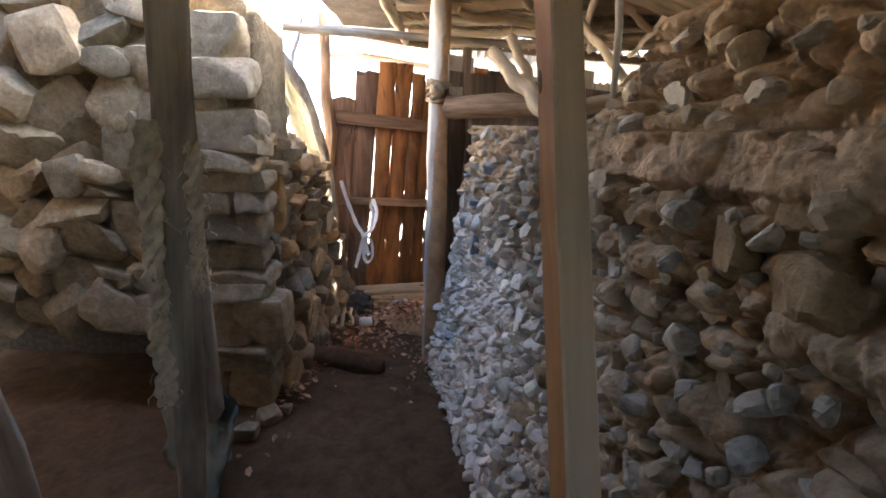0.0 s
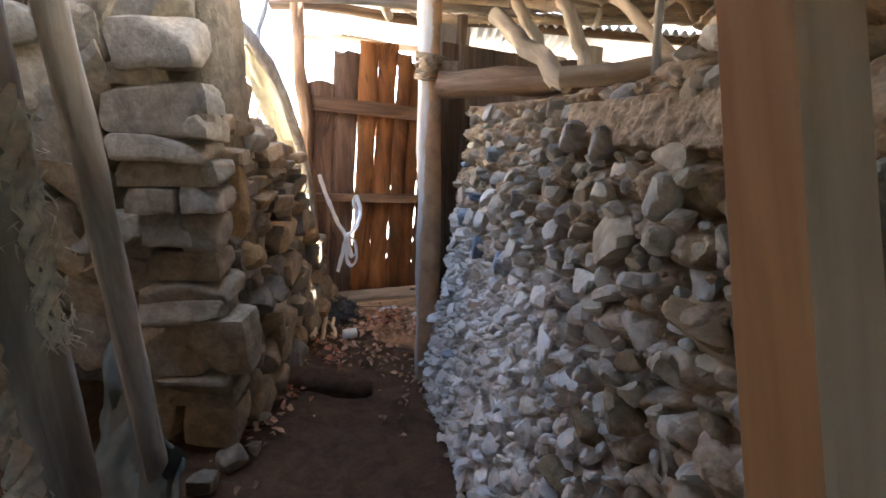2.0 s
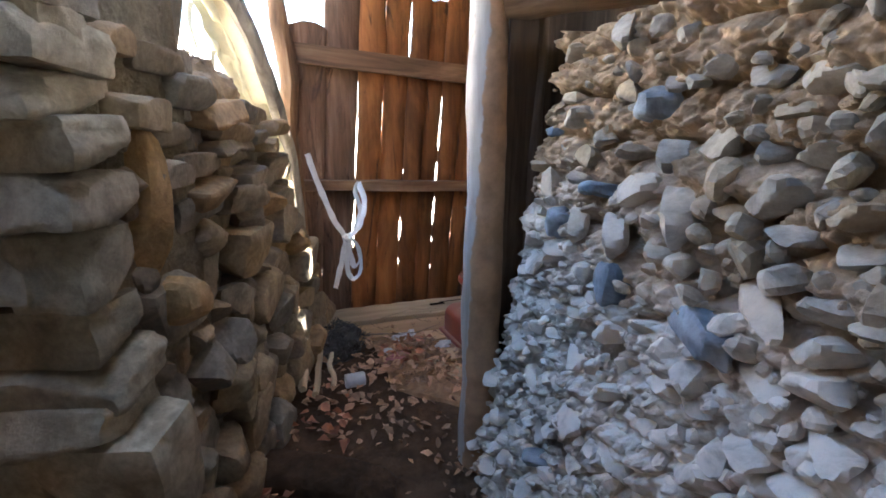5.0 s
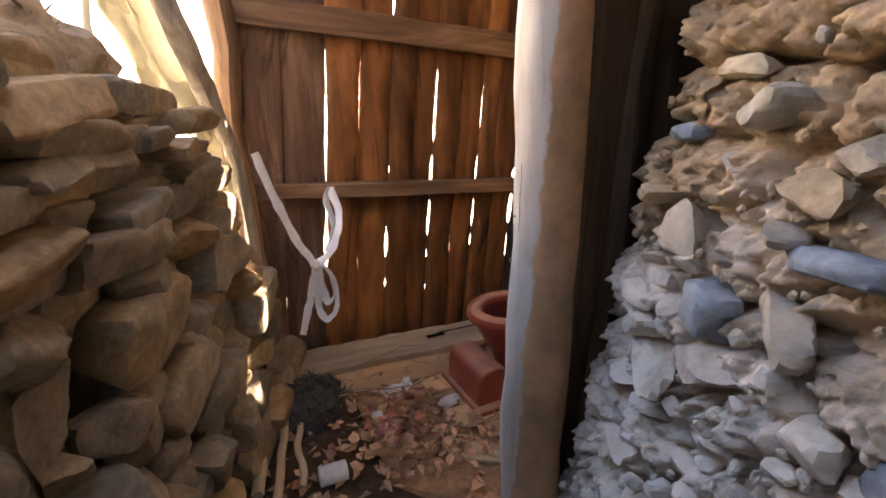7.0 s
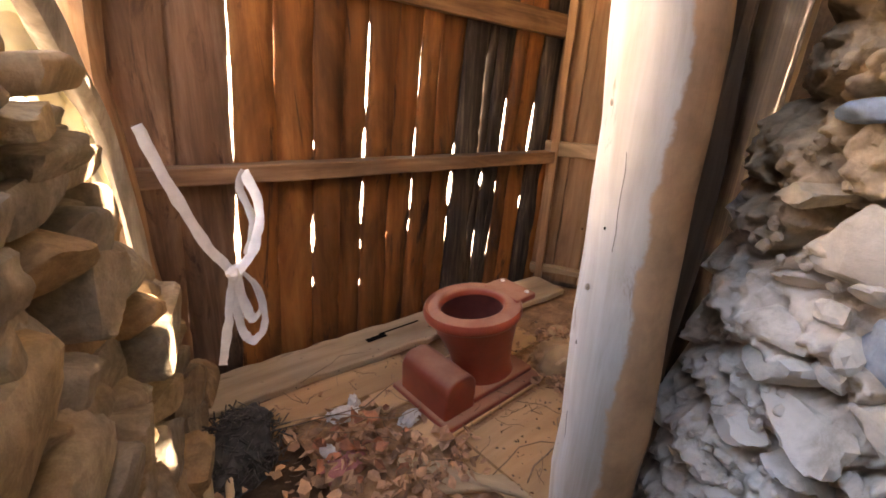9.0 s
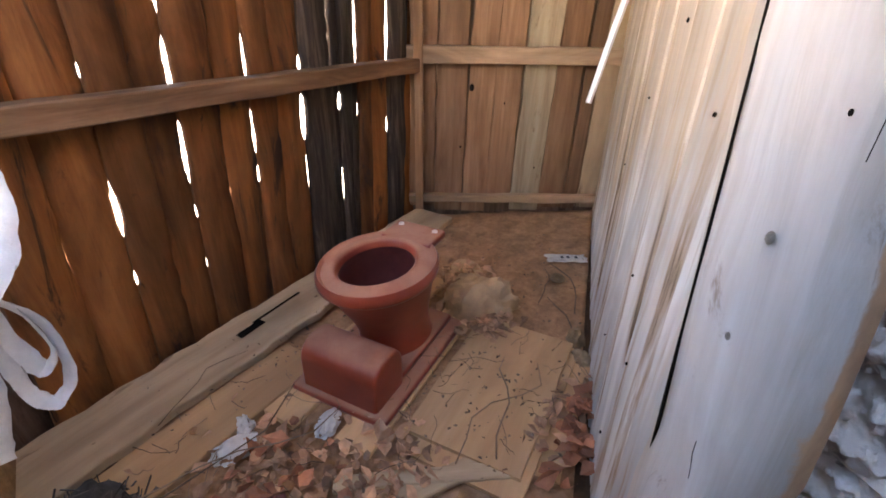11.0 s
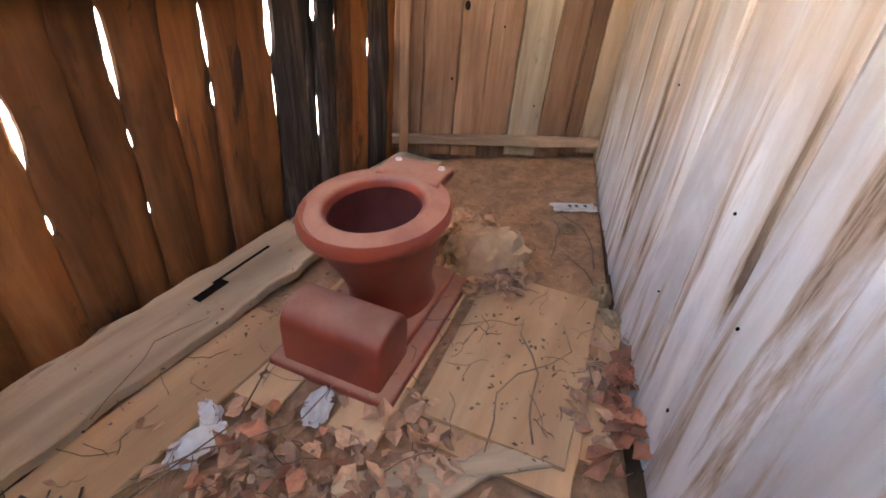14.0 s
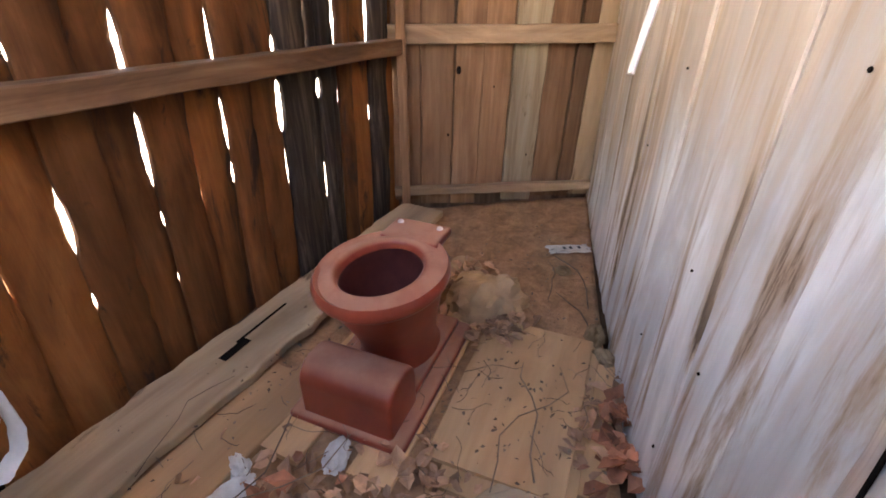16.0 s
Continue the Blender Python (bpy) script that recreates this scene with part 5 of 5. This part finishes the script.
solid("root_clod", crumple(0.2, 0.1, 0.12, 27), MUD, "pale rooty clod of earth on the low wall", "clod", pose(-1.07, 3.3, 1.4, 0, 0, 80))
solid("root_clod", crumple(0.09, 0.07, 0.08, 29), MUD, "pale rooty clod of earth on the low wall", "clod", pose(-1.06, 3.56, 1.33, 0, 0, 60))
sv2, sf2 = flat_scrap(0.13, 0.1, 6.0, 0.02)
ob = tagged(joined("plastic_scrap", sv2, sf2, SCRAP), "bluish white plastic scrap caught at the wall's end", "plastic scrap")
ob.matrix_basis = pose(-1.05, 4.1, 0.88, 70, 10, 70)
for i in range(4):
    pts = [(-1.0 - 0.03 * i + 0.04 * nz(j, i), 3.15 + 0.05 * i + 0.035 * j, 1.5 + 0.02 * i + 0.03 * math.sin(j * 0.8 + i)) for j in range(7)]
    solid("dry_stem", tube(pts, [0.003] * 6 + [0.001], 6, 0.3, i, 2), TWIG, "thin dry stem on the low wall", "stem", group="dry stems")
roll = thing("paper_roll", "dirty white cardboard roll lying in the litter", "roll", (-0.57, 3.63, 0.035), 20)
ro = []
for r, x in ((0.016, -0.05), (0.034, -0.05), (0.036, -0.046), (0.036, 0.046), (0.034, 0.05), (0.016, 0.05), (0.016, -0.05)):
    ro.append((x, r))
bm = bmesh.new()
rg = [[bm.verts.new((x, r * math.cos(2 * math.pi * k / 20), r * math.sin(2 * math.pi * k / 20))) for k in range(20)] for x, r in ro[:-1]]
for a, b in zip(rg, rg[1:] + rg[:1]):
    for k in range(20):
        bm.faces.new((a[k], b[k], b[(k + 1) % 20], a[(k + 1) % 20]))
bmesh.ops.recalc_face_normals(bm, faces=bm.faces[:])
part("tube", bm, PAPER, roll)

# dark brushwood heap, sticks, slab step, fallen stones
rng = random.Random(44)
cv, cf = [], []
for _ in range(700):
    a = rng.uniform(0, 6.283)
    rr = rng.random() ** 0.6
    x, y = -0.72 + 0.16 * rr * math.cos(a), 4.06 + 0.19 * rr * math.sin(a)
    z = rng.uniform(0.0, 0.15) * (1 - rr * rr) + 0.02
    d = Vector((rng.gauss(0, 1), rng.gauss(0, 1), rng.gauss(0, 0.5))).normalized() * rng.uniform(0.02, 0.055)
    r = rng.uniform(0.0015, 0.0035)
    q = d.orthogonal().normalized() * r
    q2 = d.cross(q).normalized() * r
    s = len(cv)
    for p in (Vector((x, y, z)), Vector((x, y, z)) + d):
        cv += [p + q, p - q, p + q2]
    cf += [(s, s + 3, s + 4, s + 1), (s + 1, s + 4, s + 5, s + 2), (s + 2, s + 5, s + 3, s)]
tagged(joined("brushwood_heap", cv, cf, BRUSHWOOD_SHADE), "dark matted brushwood heap at the plank wall", "brushwood", kind="stuff")
solid("brush_clod", crumple(0.17, 0.11, 0.11, 21), BRUSHWOOD_SHADE, "dark matted clod under the brushwood", "clod", pose(-0.72, 4.06, -0.01, 0, 0, 80))
for i, (a, b, r) in enumerate((((-0.82, 3.55, 0.03), (-0.92, 4.12, 0.05), 0.019), ((-0.745, 3.5, 0.03), (-0.84, 4.12, 0.06), 0.017), ((-0.675, 3.58, 0.025), (-0.77, 4.0, 0.05), 0.014))):
    straight_pole("stick", a, b, r, r * 0.85, GREYBOARD, "pale dirty stick lying at the wall's foot", "stick", 0.3, 90 + i, 0.01, 8, "sticks at the wall")
slab = stone_mesh("slab_stone", 301, SOIL, 3.0, 3, 6, 0.12)
ob = tagged(new("slab_stone", slab), "earth-covered slab stone as a low step", "stone")
ob.matrix_basis = pose(-0.62, 2.98, 0.0, 0, 0, -14) @ Matrix.Diagonal((0.62, 0.2, 0.15, 1))
for i, (x, y, s) in enumerate(((-0.9, 2.12, 0.11), (-0.84, 2.26, 0.12), (-0.78, 2.36, 0.07), (-0.83, 2.6, 0.08))):
    ob = tagged(new("fallen_stone", DRYM[0][i % 12]), "fallen brown field stone on the earth floor", "stone", "fallen stones")
    ob.matrix_basis = pose(x, y, s * 0.28, 10 * i, 5 * i, 47 * i) @ Matrix.Diagonal((s, s * 0.8, s * 0.65, 1))
# stones and clods on top of the low wall
for i, (y, s) in enumerate(((2.98, 0.2), (3.16, 0.22), (3.34, 0.2), (3.5, 0.16), (3.62, 0.13))):
    ob = tagged(new("cap_stone", DRYM[0][(i * 5) % 12]), "sunlit field stone capping the low wall", "stone", "cap stones")
    ob.matrix_basis = pose(-1.06, y, left_top(y) + 0.01, 4 * i, -3 * i, 80 + 9 * i) @ Matrix.Diagonal((s, 0.24, 0.09, 1))


# leaf litter and twigs
def litter(name, spots, count, seed, material, label, lo=0.018, hi=0.045):
    rng = random.Random(seed)
    vs, fs = [], []
    for _ in range(count):
        cx, cy, sx, sy, zz = rng.choice(spots)
        x, y = rng.gauss(cx, sx), rng.gauss(cy, sy)
        s = rng.uniform(lo, hi)
        m = pose(x, y, zz + rng.uniform(0.0, 0.03), rng.gauss(0, 24), rng.gauss(0, 24), rng.uniform(0, 360))
        c = rng.uniform(0.1, 0.8)
        b = len(vs)
        for p in ((-1, 0, 0), (-0.45, 0.42, c * 0.5), (0.2, 0.5, c), (1, 0.05, c * 0.3), (0.25, -0.48, c), (-0.45, -0.4, c * 0.5), (0, 0, 0)):
            j = rng.uniform(0.65, 1.3)
            vs.append(m @ Vector((p[0] * s * j, p[1] * s * j * 1.2, p[2] * s * rng.uniform(0.4, 1.4))))
        fs += [(b + 6, b + 1, b), (b + 6, b + 2, b + 1), (b + 6, b + 3, b + 2), (b + 6, b + 4, b + 3), (b + 6, b + 5, b + 4), (b + 6, b, b + 5)]
    tagged(joined(name, vs, fs, material, False), label, "leaf litter", kind="stuff")


litter("leaf_litter", ((-0.3, 3.98, 0.13, 0.12, 0.02), (-0.25, 3.8, 0.2, 0.12, 0.015), (-0.45, 3.8, 0.18, 0.2, 0.01), (-0.05, 3.75, 0.12, 0.08, 0.02), (-0.55, 3.5, 0.16, 0.16, 0.0), (0.62, 4.05, 0.06, 0.05, 0.03), (0.75, 4.4, 0.08, 0.07, 0.03), (0.62, 3.6, 0.2, 0.04, 0.015)), 720, 7, LEAF, "heap of dry brown fallen leaves", 0.013, 0.038)
litter("red_leaf_litter", ((-0.78, 2.82, 0.09, 0.12, 0.01), (-0.3, 3.95, 0.1, 0.08, 0.03), (0.42, 3.5, 0.07, 0.03, 0.03), (-0.7, 3.3, 0.1, 0.15, 0.01), (0.55, 3.58, 0.06, 0.02, 0.03)), 170, 8, REDLEAF, "reddish dry leaves on the ground", 0.018, 0.04)
litter("floor_litter", ((-0.15, 3.2, 0.14, 0.25, 0.0), (-0.8, 2.6, 0.1, 0.25, 0.0), (-0.05, 2.9, 0.06, 0.2, 0.0), (-0.45, 3.4, 0.2, 0.2, 0.0)), 160, 9, LEAF, "scattered leaves and chips on the earth floor", 0.012, 0.032)
rng = random.Random(15)
tv, tf = [], []
for x, y, z, a, ln, r in [(0.1, 3.68, 0.05, 18, 0.5, 0.003), (0.2, 3.62, 0.05, 40, 0.42, 0.004), (0.35, 4.0, 0.047, -30, 0.2, 0.002), (0.9, 4.05, 0.02, 30, 0.3, 0.003), (0.75, 3.72, 0.02, 60, 0.4, 0.004), (0.95, 3.9, 0.03, 45, 0.4, 0.004), (-0.6, 4.05, 0.08, 10, 0.5, 0.003), (-0.65, 4.1, 0.07, -8, 0.6, 0.003), (-0.5, 4.3, 0.08, 25, 0.35, 0.002)] + [(rng.uniform(-0.6, 0.7), rng.uniform(3.6, 4.4), rng.uniform(0.03, 0.06), rng.uniform(0, 360), rng.uniform(0.04, 0.14), 0.0015) for _ in range(120)]:
    bm = tube([(x + ln * i / 6 * math.cos(radians(a) + 0.5 * nz(i * 0.3, x * 9)), y + ln * i / 6 * math.sin(radians(a) + 0.5 * nz(i * 0.3, x * 9)), z + 0.012 * nz(i * 0.7, y * 7)) for i in range(7)], [r * 0.7] * 6 + [r * 0.3], 5, 0.2, x)
    b = len(tv)
    bm.verts.index_update()
    tv += [v.co.copy() for v in bm.verts]
    tf += [tuple(b + v.index for v in q.verts) for q in bm.faces]
    bm.free()
tagged(joined("twigs", tv, tf, TWIG), "thin dry twigs strewn over the boards", "twigs", kind="stuff")
# dust specks and crumbs on the boards
litter("crumbs", ((0.35, 3.75, 0.2, 0.13, 0.043), (0.0, 4.4, 0.35, 0.1, 0.05), (1.0, 4.2, 0.25, 0.15, 0.02)), 380, 12, TWIG, "small crumbs of bark and soil on the boards", 0.003, 0.009)

# ---- stones of the walls ----
rng = random.Random(77)
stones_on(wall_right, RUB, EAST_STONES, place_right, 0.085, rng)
stones_on(wall_pier, DRYM, pier_rows, lambda x, z: (Vector((x, PIER_Y + 0.03, z)), 0.0), 0.2, rng)
stones_on(wall_left, DRYM, low_rows, lambda y, z: (Vector((left_x(y, z), y, z)), radians(90)), 0.16, rng)
# small angular stones packed between the larger ones
vs, fs = [], []
low = [stone_mesh("packing_stone", 400 + i, SMALL_RUBBLE, 3.2, 9, 2, 0.18) for i in range(10)]
packed, tries = [], 0
while len(packed) < 1250 and tries < 16000:
    tries += 1
    y = 3.0 - 2.65 * rng.random() ** 0.9
    z = rng.random() * (right_top(y) - 0.03)
    if y > 2.35 and rng.random() < (0.97 if z > 1.05 else 0.8) or y < 1.3 and rng.random() < 0.85 or 1.43 < z < 1.57 and y < 1.95 or z > 1.6 and rng.random() < 0.8:
        continue
    sz = rng.uniform(0.03, 0.085) if y < 2.4 else rng.uniform(0.025, 0.055)
    if any(((y - a) / (sz * 0.45 + c)) ** 2 + ((z - b) / (sz * 0.36 + e)) ** 2 < 0.62 for a, b, c, e in taken) or any((y - a) ** 2 + (z - b) ** 2 < (0.4 * (sz + c)) ** 2 for a, b, c in packed):
        continue
    packed.append((y, z, sz))
    m = pose(right_x(y, z) - rng.uniform(0.012, 0.042), y, z, rng.uniform(0, 360), rng.uniform(-35, 35), rng.uniform(-40, 40)) @ Matrix.Diagonal((sz * 1.1, sz, sz * 0.75, 1))
    me = low[rng.randrange(10)]
    b = len(vs)
    vs += [m @ v.co for v in me.vertices]
    fs += [tuple(b + q for q in p.vertices) for p in me.polygons]
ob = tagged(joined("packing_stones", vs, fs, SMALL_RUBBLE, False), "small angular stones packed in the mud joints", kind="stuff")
ob.parent = wall_right

# crumbly lumps of mud standing out of the courses
vs, fs = [], []
low = [stone_mesh("crumb", 500 + i, MUD, 2.2, 3, 2, 0.5) for i in range(6)]
for _ in range(1800):
    y = 3.08 - 1.9 * rng.random() ** 1.25
    z = rng.uniform(0.02, right_top(y) - 0.02)
    f = course_of(y, z)[1]
    if f < 0.16:
        continue
    if 1.43 < z < 1.57 and y < 1.95:
        continue
    s = rng.uniform(0.01, 0.027) * (0.8 if y > 2.3 and z > 1.0 else 1.0)
    bulge = 0.034 * (1 - (2 * f - 0.92) ** 2)
    m = pose(right_x(y, z) - bulge + rng.uniform(0.0, 0.014), y, z, rng.uniform(0, 360), rng.uniform(0, 360), rng.uniform(0, 360)) @ Matrix.Diagonal((s, s * 0.85, s * 0.7, 1))
    me = low[rng.randrange(6)]
    b = len(vs)
    vs += [m @ v.co for v in me.vertices]
    fs += [tuple(b + q for q in p.vertices) for p in me.polygons]
ob = tagged(joined("mud_crumbs", vs, fs, MUD, False), "crumbly lumps of dried mud on the wall face", kind="stuff")
ob.parent = wall_right
